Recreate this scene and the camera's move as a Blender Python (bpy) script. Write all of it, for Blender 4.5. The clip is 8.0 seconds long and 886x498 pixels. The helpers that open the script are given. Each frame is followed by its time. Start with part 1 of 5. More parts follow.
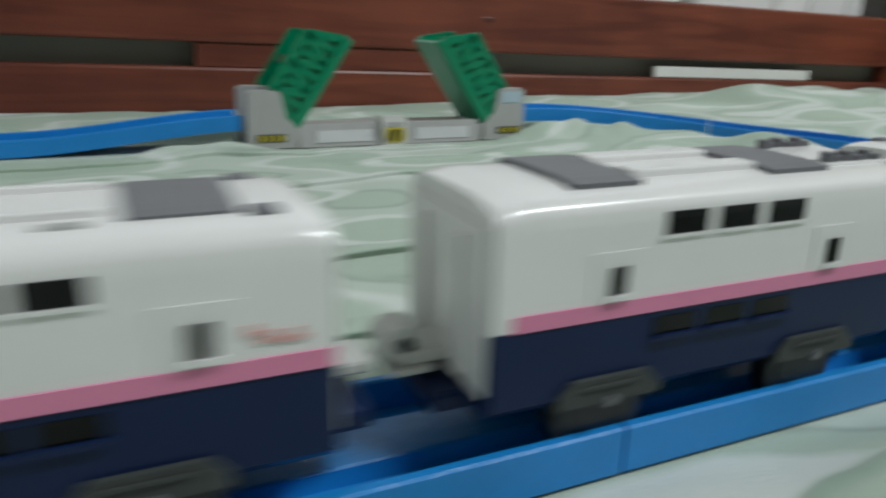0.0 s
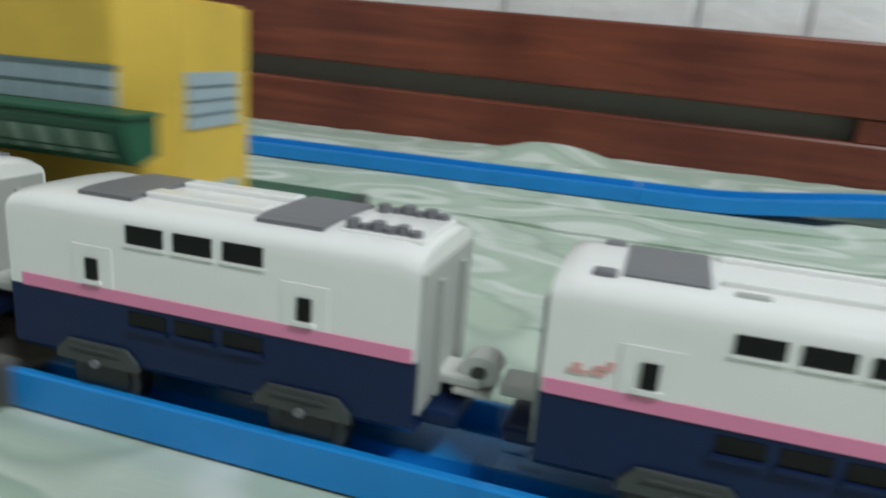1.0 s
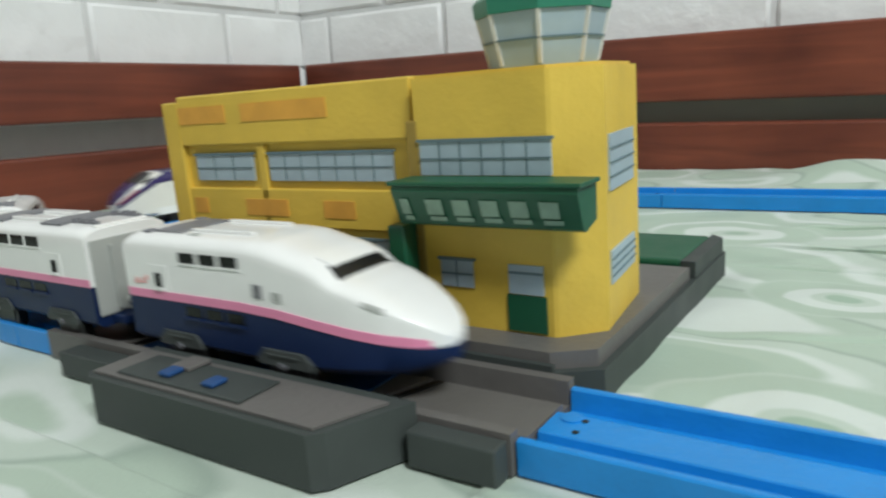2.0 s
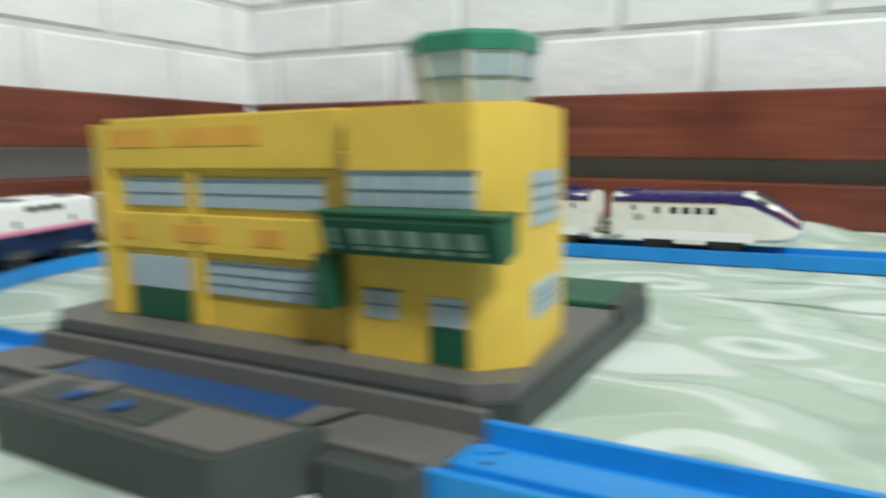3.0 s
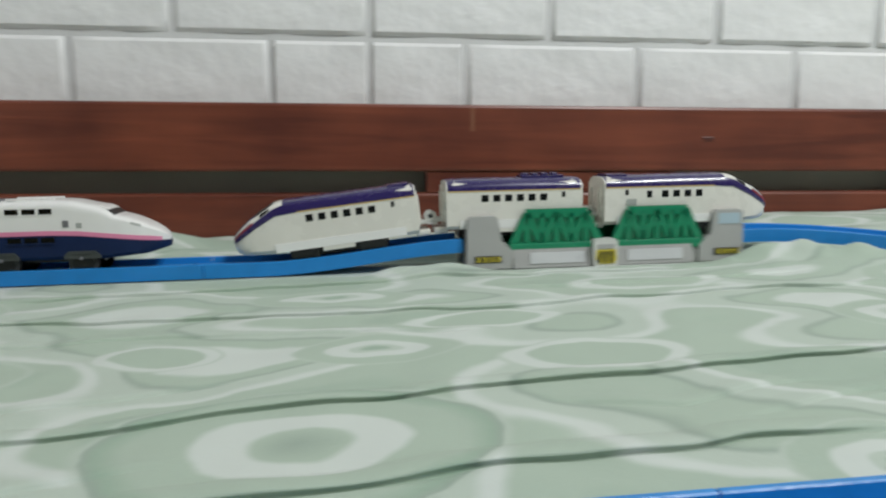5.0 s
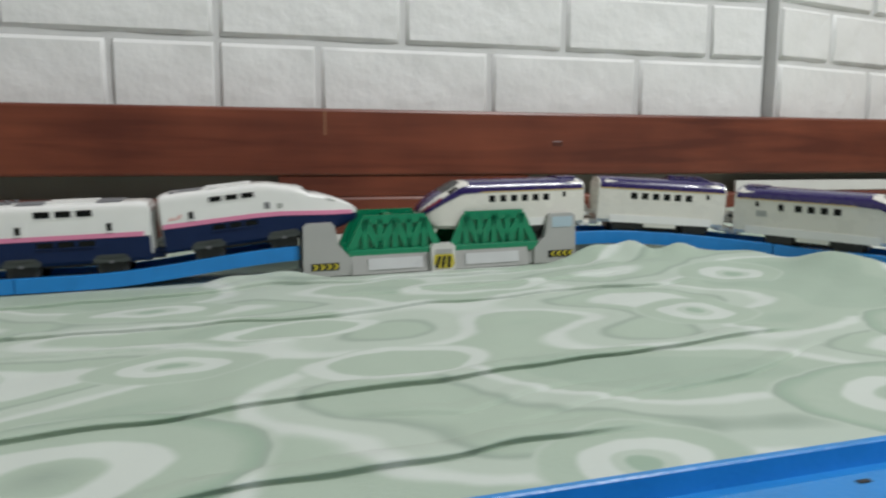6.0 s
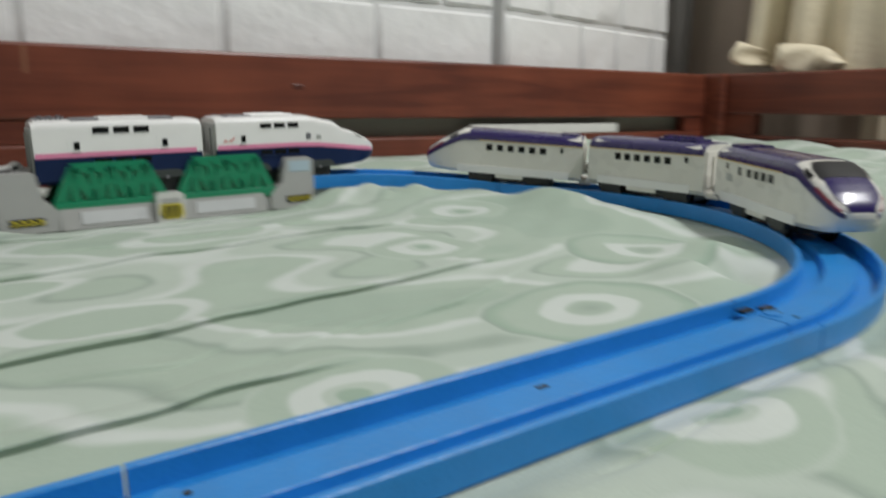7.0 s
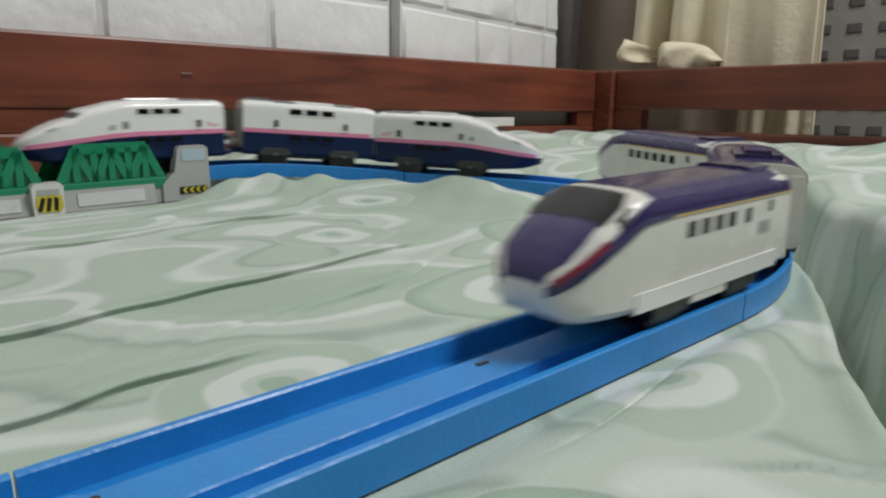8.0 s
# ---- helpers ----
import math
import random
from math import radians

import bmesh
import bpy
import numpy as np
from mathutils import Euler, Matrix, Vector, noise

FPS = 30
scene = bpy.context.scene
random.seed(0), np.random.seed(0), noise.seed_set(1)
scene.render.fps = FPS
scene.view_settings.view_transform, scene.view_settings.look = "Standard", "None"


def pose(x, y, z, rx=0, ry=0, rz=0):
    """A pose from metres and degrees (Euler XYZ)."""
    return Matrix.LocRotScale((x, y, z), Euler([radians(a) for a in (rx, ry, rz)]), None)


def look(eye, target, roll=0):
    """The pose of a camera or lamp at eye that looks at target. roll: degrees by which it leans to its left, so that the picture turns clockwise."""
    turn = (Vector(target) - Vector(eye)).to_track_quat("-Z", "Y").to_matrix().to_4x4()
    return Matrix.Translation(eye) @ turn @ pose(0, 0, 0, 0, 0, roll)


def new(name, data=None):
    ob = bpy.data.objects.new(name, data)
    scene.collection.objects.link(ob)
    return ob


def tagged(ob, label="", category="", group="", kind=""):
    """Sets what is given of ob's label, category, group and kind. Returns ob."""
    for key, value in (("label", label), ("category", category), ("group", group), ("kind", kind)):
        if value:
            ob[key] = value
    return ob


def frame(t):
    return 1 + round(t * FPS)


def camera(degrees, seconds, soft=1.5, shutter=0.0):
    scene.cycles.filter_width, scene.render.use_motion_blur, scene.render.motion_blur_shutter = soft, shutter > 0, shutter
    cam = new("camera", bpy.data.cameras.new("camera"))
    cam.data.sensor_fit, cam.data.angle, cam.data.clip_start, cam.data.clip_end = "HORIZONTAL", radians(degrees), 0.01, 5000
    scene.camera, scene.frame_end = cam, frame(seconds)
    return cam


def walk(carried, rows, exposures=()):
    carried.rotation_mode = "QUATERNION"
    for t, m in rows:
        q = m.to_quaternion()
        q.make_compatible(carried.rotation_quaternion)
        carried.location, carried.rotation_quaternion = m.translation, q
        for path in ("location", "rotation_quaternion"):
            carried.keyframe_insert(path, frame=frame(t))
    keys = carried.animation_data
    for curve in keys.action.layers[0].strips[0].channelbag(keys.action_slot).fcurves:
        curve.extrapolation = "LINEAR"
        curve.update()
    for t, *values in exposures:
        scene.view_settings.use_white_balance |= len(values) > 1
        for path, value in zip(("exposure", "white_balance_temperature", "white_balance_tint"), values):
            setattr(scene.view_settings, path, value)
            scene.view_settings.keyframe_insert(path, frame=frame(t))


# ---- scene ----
cam = camera(63.5, 8.0, soft=2.2, shutter=0.62)
PATH = [
    (0, (-0.086, -0.116, 0.079), (0.726, 1.630, -0.466), 2.3),
    (0.3, (-0.0984, -0.1229, 0.0792), (0.410, 1.732, -0.472), 2.3),
    (0.5, (-0.104, -0.128, 0.08), (0.150, 1.778, -0.473), 4.6),
    (0.6, (-0.107, -0.131, 0.082), (-0.051, 1.777, -0.515), 3.5),
    (0.8, (-0.132, -0.14, 0.086), (-0.465, 1.748, -0.482), 3.7),
    (1, (-0.173, -0.146, 0.088), (-0.724, 1.709, -0.42), 5.9),
    (1.3, (-0.2301, -0.1465, 0.0894), (-0.870, 1.659, -0.491), 4.3),
    (1.5, (-0.245, -0.147, 0.0908), (-1.073, 1.597, -0.4435), 3.3),
    (1.7, (-0.242, -0.156, 0.093), (-1.242, 1.511, -0.376), -1.2),
    (2.8, (-0.237, -0.181, 0.077), (-1.413, 1.411, -0.214), -0.9),
    (3, (-0.232, -0.168, 0.084), (-1.203, 1.558, -0.198), 0.5),
    (3.2, (-0.216, -0.161, 0.083), (-0.966, 1.666, -0.23), 1.4),
    (3.5, (-0.167, -0.147, 0.086), (-0.7, 1.758, -0.212), 4.0),
    (4, (-0.113, -0.126, 0.084), (-0.32, 1.842, -0.206), 3.1),
    (4.5, (-0.09, -0.134, 0.087), (-0.136, 1.846, -0.195), -0.6),
    (5, (-0.084, -0.134, 0.088), (0.155, 1.836, -0.165), 0.1),
    (5.2, (-0.079, -0.134, 0.09), (0.266, 1.816, -0.193), -0.3),
    (6.3, (-0.029, -0.141, 0.093), (0.58, 1.751, -0.127), 0.6),
    (6.5, (-0.024, -0.14, 0.091), (0.687, 1.718, -0.108), 0.6),
    (7, (-0.024, -0.143, 0.089), (1.079, 1.478, -0.303), 0.4),
    (7.5, (-0.024, -0.125, 0.078), (1.279, 1.342, -0.311), 0.7),
    (8, (-0.025, -0.127, 0.078), (1.309, 1.312, -0.308), 0.6),
]
walk(cam, [(t, look(eye, target, roll)) for t, eye, target, roll in PATH],
     exposures=[(0.0, -0.53, 6200, 7), (0.5, -0.41, 6200, 7), (1.0, -0.19, 6150, 6), (1.5, -0.17, 6150, 6), (1.7, 0.02, 6200, 6), (2.8, 0.36, 6350, 5), (3.0, 0.41, 6350, 5), (3.5, 0.21, 6250, 6),
                (4.0, -0.17, 6200, 6), (4.5, -0.22, 6300, 8), (5.2, -0.27, 6400, 9), (6.5, -0.35, 6500, 11), (7.0, -0.42, 6550, 11), (8.0, -0.46, 6550, 11)])

# ---- light ----
world = bpy.data.worlds.new("room_air")
scene.world = world
world.use_nodes = True
world.node_tree.nodes["Background"].inputs[0].default_value = (0.9, 0.95, 1.0, 1)
world.node_tree.nodes["Background"].inputs[1].default_value = 0.05


def ceiling_lamp(name, eye, target, sx, sy, watts, color):
    la = bpy.data.lights.new(name, "AREA")
    la.shape, la.size, la.size_y, la.energy, la.color = "RECTANGLE", sx, sy, watts, color
    ob = new(name, la)
    ob.matrix_world = look(eye, target)
    return ob


ceiling_lamp("ceiling_tube_light", (0.95, -0.75, 1.77), (0.18, 0.40, 0.08), 0.65, 0.12, 40.5, (0.97, 0.99, 0.98))


# ---- materials ----
def mat(name, color, rough=0.5, metal=0.0, spread=0.06, scale=60.0, bump=0.0, bump_scale=300.0, coat=0.0, stain=0.0):
    m = bpy.data.materials.new(name)
    m.use_nodes = True
    nt = m.node_tree
    b = nt.nodes["Principled BSDF"]
    b.inputs["Metallic"].default_value = metal
    b.inputs["Coat Weight"].default_value = coat
    tc = nt.nodes.new("ShaderNodeTexCoord")
    n1 = nt.nodes.new("ShaderNodeTexNoise")
    n1.inputs["Scale"].default_value, n1.inputs["Detail"].default_value = scale, 5.0
    n2 = nt.nodes.new("ShaderNodeTexNoise")
    n2.inputs["Scale"].default_value, n2.inputs["Detail"].default_value = scale * 0.13, 3.0
    nt.links.new(tc.outputs["Object"], n1.inputs["Vector"])
    nt.links.new(tc.outputs["Object"], n2.inputs["Vector"])
    mix = nt.nodes.new("ShaderNodeMath")
    mix.operation = "ADD"
    nt.links.new(n1.outputs[0], mix.inputs[0])
    nt.links.new(n2.outputs[0], mix.inputs[1])
    ramp = nt.nodes.new("ShaderNodeMapRange")
    ramp.inputs["From Min"].default_value, ramp.inputs["From Max"].default_value = 0.6, 1.4
    ramp.inputs["To Min"].default_value, ramp.inputs["To Max"].default_value = 1 - spread, 1 + spread
    nt.links.new(mix.outputs[0], ramp.inputs["Value"])
    mul = nt.nodes.new("ShaderNodeVectorMath")
    mul.operation = "SCALE"
    mul.inputs[0].default_value = color
    nt.links.new(ramp.outputs[0], mul.inputs["Scale"])
    nt.links.new(mul.outputs[0], b.inputs["Base Color"])
    rr = nt.nodes.new("ShaderNodeMapRange")
    rr.inputs["From Min"].default_value, rr.inputs["From Max"].default_value = 0.6, 1.4
    rr.inputs["To Min"].default_value, rr.inputs["To Max"].default_value = max(0.03, rough * 0.8), min(1.0, rough * 1.2)
    nt.links.new(mix.outputs[0], rr.inputs["Value"])
    nt.links.new(rr.outputs[0], b.inputs["Roughness"])
    if bump:
        nb = nt.nodes.new("ShaderNodeTexNoise")
        nb.inputs["Scale"].default_value, nb.inputs["Detail"].default_value = bump_scale, 4.0
        nt.links.new(tc.outputs["Object"], nb.inputs["Vector"])
        bu = nt.nodes.new("ShaderNodeBump")
        bu.inputs["Strength"].default_value, bu.inputs["Distance"].default_value = 1.0, bump
        nt.links.new(nb.outputs[0], bu.inputs["Height"])
        nt.links.new(bu.outputs[0], b.inputs["Normal"])
    return m


def wood_mat(name, dark, light, along="X", rough=0.38):
    m = bpy.data.materials.new(name)
    m.use_nodes = True
    nt = m.node_tree
    b = nt.nodes["Principled BSDF"]
    tc = nt.nodes.new("ShaderNodeTexCoord")
    mp = nt.nodes.new("ShaderNodeMapping")
    mp.inputs["Scale"].default_value = {"X": (1.6, 14, 22), "Y": (14, 1.6, 22), "Z": (14, 14, 2)}[along]
    nt.links.new(tc.outputs["Object"], mp.inputs["Vector"])
    n = nt.nodes.new("ShaderNodeTexNoise")
    n.inputs["Scale"].default_value, n.inputs["Detail"].default_value, n.inputs["Distortion"].default_value = 2.2, 8.0, 1.3
    nt.links.new(mp.outputs[0], n.inputs["Vector"])
    big = nt.nodes.new("ShaderNodeTexNoise")
    big.inputs["Scale"].default_value, big.inputs["Detail"].default_value = 7.0, 4.0
    nt.links.new(tc.outputs["Object"], big.inputs["Vector"])
    add = nt.nodes.new("ShaderNodeMath")
    add.operation = "ADD"
    nt.links.new(n.outputs[0], add.inputs[0])
    nt.links.new(big.outputs[0], add.inputs[1])
    cr = nt.nodes.new("ShaderNodeValToRGB")
    cr.color_ramp.elements[0].position, cr.color_ramp.elements[0].color = 0.38, (*dark, 1)
    cr.color_ramp.elements[1].position, cr.color_ramp.elements[1].color = 0.64, (*light, 1)
    half = nt.nodes.new("ShaderNodeMath")
    half.operation = "MULTIPLY"
    half.inputs[1].default_value = 0.5
    nt.links.new(add.outputs[0], half.inputs[0])
    nt.links.new(half.outputs[0], cr.inputs[0])
    nt.links.new(cr.outputs[0], b.inputs["Base Color"])
    b.inputs["Roughness"].default_value = rough
    bu = nt.nodes.new("ShaderNodeBump")
    bu.inputs["Distance"].default_value = 0.0003
    nt.links.new(n.outputs[0], bu.inputs["Height"])
    nt.links.new(bu.outputs[0], b.inputs["Normal"])
    return m


def sheet_mat():
    """Mint bed sheet printed with concentric rounded rings, darker green fields and white bands."""
    m = bpy.data.materials.new("printed_bed_sheet")
    m.use_nodes = True
    nt = m.node_tree
    b = nt.nodes["Principled BSDF"]
    L = nt.links.new
    tc = nt.nodes.new("ShaderNodeTexCoord")
    wob = nt.nodes.new("ShaderNodeTexNoise")
    wob.inputs["Scale"].default_value, wob.inputs["Detail"].default_value = 16.0, 3.0
    L(tc.outputs["Object"], wob.inputs["Vector"])
    sub = nt.nodes.new("ShaderNodeVectorMath")
    sub.operation = "SUBTRACT"
    sub.inputs[1].default_value = (0.5, 0.5, 0.5)
    L(wob.outputs["Color"], sub.inputs[0])
    sc = nt.nodes.new("ShaderNodeVectorMath")
    sc.operation = "SCALE"
    sc.inputs["Scale"].default_value = 0.021
    L(sub.outputs[0], sc.inputs[0])
    pos = nt.nodes.new("ShaderNodeVectorMath")
    pos.operation = "ADD"
    L(tc.outputs["Object"], pos.inputs[0])
    L(sc.outputs[0], pos.inputs[1])
    # broad fields of the print
    field = nt.nodes.new("ShaderNodeTexNoise")
    field.inputs["Scale"].default_value, field.inputs["Detail"].default_value = 9.0, 0.0
    mpf = nt.nodes.new("ShaderNodeMapping")
    mpf.inputs["Scale"].default_value = (0.9, 1.5, 0.0)
    L(pos.outputs[0], mpf.inputs["Vector"])
    L(mpf.outputs[0], field.inputs["Vector"])
    cr = nt.nodes.new("ShaderNodeValToRGB")
    cr.color_ramp.interpolation = "LINEAR"
    MINT, PALE, WHITE, DEEP, GREY = (0.415, 0.505, 0.415, 1), (0.485, 0.56, 0.485, 1), (0.615, 0.665, 0.62, 1), (0.325, 0.435, 0.340, 1), (0.325, 0.40, 0.335, 1)
    FIELD = (0.375, 0.470, 0.382, 1)
    stops = [(0.0, FIELD), (0.35, FIELD), (0.375, MINT), (0.435, MINT), (0.455, WHITE), (0.475, WHITE), (0.50, PALE), (0.555, PALE), (0.575, GREY), (0.595, MINT), (0.65, MINT), (0.68, WHITE)]
    el = cr.color_ramp.elements
    el[0].position, el[0].color = stops[0]
    el[1].position, el[1].color = stops[-1]
    for p, c in stops[1:-1]:
        e = el.new(p)
        e.color = c
    L(field.outputs[0], cr.inputs[0])
    last = cr.outputs[0]
    # rings: centre x, y, radius x, radius y
    rings = [(-0.103, 0.083, 0.068, 0.050, 0), (0.018, 0.156, 0.043, 0.027, 1), (-0.261, 0.172, 0.040, 0.029, 2), (0.193, 0.198, 0.037, 0.031, 2),
             (0.070, 0.040, 0.036, 0.027, 2), (-0.258, 0.041, 0.048, 0.036, 2), (0.193, 0.062, 0.052, 0.036, 0), (-0.175, 0.19, 0.030, 0.018, 1),
             (-0.075, 0.185, 0.040, 0.022, 2), (-0.02, 0.225, 0.045, 0.016, 1), (0.10, 0.30, 0.055, 0.022, 1), (-0.10, 0.295, 0.05, 0.022, 2),
             (0.30, 0.13, 0.05, 0.045, 0), (0.145, -0.035, 0.036, 0.03, 2), (0.05, -0.07, 0.05, 0.035, 0), (-0.33, 0.29, 0.05, 0.03, 2),
             (0.42, 0.10, 0.05, 0.05, 1), (0.50, 0.21, 0.06, 0.05, 0), (0.27, -0.085, 0.06, 0.045, 1), (0.40, -0.05, 0.05, 0.05, 2),
             (-0.43, -0.105, 0.055, 0.03, 2), (-0.30, -0.075, 0.05, 0.035, 0), (-0.66, 0.21, 0.07, 0.06, 2), (-0.70, -0.02, 0.06, 0.05, 0),
             (0.285, 0.29, 0.04, 0.03, 2), (0.60, 0.05, 0.06, 0.06, 2), (0.55, 0.36, 0.07, 0.05, 1), (-0.2, 0.48, 0.06, 0.03, 0), (0.05, 0.5, 0.06, 0.03, 2), (0.35, 0.5, 0.06, 0.03, 1), (-0.45, 0.30, 0.05, 0.03, 0)]
    for cx, cy, rx, ry, style in rings:
        mp = nt.nodes.new("ShaderNodeMapping")
        mp.inputs["Location"].default_value = (-cx / rx, -cy / ry, 0)
        mp.inputs["Scale"].default_value = (1 / rx, 1 / ry, 0)
        L(pos.outputs[0], mp.inputs["Vector"])
        ln = nt.nodes.new("ShaderNodeVectorMath")
        ln.operation = "LENGTH"
        L(mp.outputs[0], ln.inputs[0])
        rc = nt.nodes.new("ShaderNodeValToRGB")
        if style == 0:
            st = [(0.0, GREY), (0.21, MINT), (0.26, WHITE), (0.46, WHITE), (0.51, MINT), (0.78, MINT), (0.90, DEEP), (0.95, GREY), (0.97, PALE)]
        elif style == 1:
            st = [(0.0, MINT), (0.68, MINT), (0.74, WHITE), (0.90, WHITE), (0.96, PALE)]
        else:
            st = [(0.0, DEEP), (0.14, DEEP), (0.19, PALE), (0.28, PALE), (0.33, WHITE), (0.56, WHITE), (0.62, MINT), (0.90, MINT), (0.97, PALE)]
        e2 = rc.color_ramp.elements
        e2[0].position, e2[0].color = st[0]
        e2[1].position, e2[1].color = st[-1]
        for p, c in st[1:-1]:
            e = e2.new(p)
            e.color = c
        L(ln.outputs["Value"], rc.inputs[0])
        mask = nt.nodes.new("ShaderNodeMapRange")
        mask.inputs["From Min"].default_value, mask.inputs["From Max"].default_value = 0.96, 1.02
        mask.inputs["To Min"].default_value, mask.inputs["To Max"].default_value = 1.0, 0.0
        L(ln.outputs["Value"], mask.inputs["Value"])
        mx = nt.nodes.new("ShaderNodeMix")
        mx.data_type = "RGBA"
        L(mask.outputs[0], mx.inputs[0])
        L(last, mx.inputs[6])
        L(rc.outputs[0], mx.inputs[7])
        last = mx.outputs[2]
    L(last, b.inputs["Base Color"])
    b.inputs["Roughness"].default_value = 0.85
    b.inputs["Sheen Weight"].default_value = 0.15
    weave = nt.nodes.new("ShaderNodeTexNoise")
    weave.inputs["Scale"].default_value, weave.inputs["Detail"].default_value = 900.0, 2.0
    L(tc.outputs["Object"], weave.inputs["Vector"])
    crinkle = nt.nodes.new("ShaderNodeTexNoise")
    crinkle.inputs["Scale"].default_value, crinkle.inputs["Detail"].default_value = 28.0, 4.0
    L(tc.outputs["Object"], crinkle.inputs["Vector"])
    b1 = nt.nodes.new("ShaderNodeBump")
    b1.inputs["Distance"].default_value = 0.004
    b1.inputs["Strength"].default_value = 0.4
    L(crinkle.outputs[0], b1.inputs["Height"])
    b2 = nt.nodes.new("ShaderNodeBump")
    b2.inputs["Distance"].default_value = 0.0002
    L(weave.outputs[0], b2.inputs["Height"])
    L(b1.outputs[0], b2.inputs["Normal"])
    L(b2.outputs[0], b.inputs["Normal"])
    return m


SHEET = sheet_mat()
BLUE = mat("blue_track_plastic", (0.018, 0.245, 0.66), 0.36, spread=0.10, scale=90, bump=0.0002, bump_scale=500)
WHITE_P = mat("white_gloss_plastic", (0.86, 0.855, 0.84), 0.24, spread=0.03, scale=70, coat=0.3)
IVORY_P = mat("ivory_gloss_plastic", (0.77, 0.75, 0.69), 0.28, spread=0.03, scale=70, coat=0.2)
NAVY = mat("navy_plastic", (0.0085, 0.020, 0.070), 0.36, spread=0.1, scale=90)
PINK = mat("pink_stripe_paint", (0.78, 0.26, 0.43), 0.35, spread=0.05)
PURPLE = mat("purple_plastic", (0.028, 0.018, 0.110), 0.27, spread=0.08, coat=0.3)
MAROON = mat("maroon_stripe_paint", (0.26, 0.020, 0.05), 0.35)
GOLD = mat("gold_line_paint", (0.62, 0.43, 0.14), 0.4)
ROOFGREY = mat("roof_grey_paint", (0.17, 0.17, 0.185), 0.5, spread=0.12)
ENDGREY = mat("end_wall_grey", (0.40, 0.41, 0.39), 0.45)
BOGIE = mat("bogie_grey_plastic", (0.064, 0.072, 0.070), 0.55, spread=0.18)
RUBBER = mat("tyre_grey_rubber", (0.040, 0.042, 0.042), 0.6, spread=0.2)
BLACK = mat("black_plastic", (0.008, 0.008, 0.009), 0.35, spread=0.2)
PANE = mat("dark_window_plastic", (0.005, 0.0055, 0.005), 0.2, spread=0.2)
SILVER = mat("coupler_grey_plastic", (0.68, 0.68, 0.65), 0.35)
REDMARK = mat("faded_red_print", (0.74, 0.40, 0.38), 0.5)
YELLOW = mat("yellow_building_plastic", (0.66, 0.45, 0.062), 0.5, spread=0.16, scale=40, bump=0.0002, bump_scale=350)
ORANGE = mat("orange_print", (0.68, 0.34, 0.05), 0.5, spread=0.25)
DGREEN = mat("dark_green_plastic", (0.010, 0.085, 0.040), 0.45, spread=0.12)
TGREEN = mat("tower_green_plastic", (0.030, 0.20, 0.125), 0.4)
WINGREY = mat("window_print_grey_blue", (0.36, 0.45, 0.50), 0.4, spread=0.10, scale=120)
WINLINE = mat("window_bar_dark", (0.12, 0.18, 0.20), 0.5)
SIGNWHITE = mat("pale_sign_print", (0.20, 0.30, 0.22), 0.5, spread=0.3, scale=150)
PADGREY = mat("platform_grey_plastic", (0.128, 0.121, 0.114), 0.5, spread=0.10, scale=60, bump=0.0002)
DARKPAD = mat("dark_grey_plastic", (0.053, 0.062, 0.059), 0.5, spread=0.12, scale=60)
BRIDGEGREY = mat("bridge_grey_plastic", (0.42, 0.42, 0.41), 0.38, spread=0.05)
BRIDGELIGHT = mat("bridge_pale_sticker", (0.62, 0.63, 0.64), 0.3)
BRIDGEGREEN = mat("bridge_green_plastic", (0.004, 0.225, 0.105), 0.3, spread=0.08, coat=0.2)
HAZARD_Y = mat("hazard_yellow_print", (0.60, 0.50, 0.04), 0.4)
BLUEGLASS = mat("booth_window_sticker", (0.42, 0.53, 0.60), 0.3)
WOOD = wood_mat("red_brown_varnished_wood", (0.110, 0.027, 0.016), (0.240, 0.064, 0.033), "X")
WOOD_Y = wood_mat("red_brown_varnished_wood_side", (0.100, 0.024, 0.014), (0.205, 0.052, 0.027), "Y")
BRICK = mat("white_foam_brick", (0.87, 0.87, 0.865), 0.5, spread=0.05, scale=14, bump=0.0045, bump_scale=26)
JOINT = mat("foam_joint", (0.68, 0.68, 0.675), 0.6, spread=0.06)
PLASTER = mat("plain_room_plaster", (0.31, 0.30, 0.285), 0.8, spread=0.08, scale=4)
CLOTH = mat("beige_cotton_cloth", (0.82, 0.73, 0.55), 0.9, spread=0.12, scale=25, bump=0.0012, bump_scale=120)
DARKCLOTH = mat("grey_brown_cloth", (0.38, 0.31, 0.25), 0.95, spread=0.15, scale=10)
BLOCK = mat("grey_breeze_block", (0.48, 0.46, 0.43), 0.85, spread=0.15, scale=18, bump=0.001)
for dull in (NAVY, BOGIE, PANE, DARKPAD):
    dull.node_tree.nodes["Principled BSDF"].inputs["Specular IOR Level"].default_value = 0.22
STICKW = mat("white_strip_plastic", (0.74, 0.73, 0.70), 0.5)


# ---- mesh helpers ----
def to_mesh(name, bm, material, smooth=False):
    bmesh.ops.recalc_face_normals(bm, faces=bm.faces[:])
    me = bpy.data.meshes.new(name)
    bm.to_mesh(me)
    bm.free()
    me.materials.append(material)
    if smooth:
        for p in me.polygons:
            p.use_smooth = True
        me.set_sharp_from_angle(angle=radians(38))
    return me


def part(name, bm, material, parent, label="", smooth=False):
    ob = new(name, to_mesh(name, bm, material, smooth))
    ob.parent = parent
    if label:
        ob["label"] = label
    return ob


def thing(name, label, category, group="", m=None):
    ob = tagged(new(name), label, category, group)
    if m is not None:
        ob.matrix_world = m
    return ob


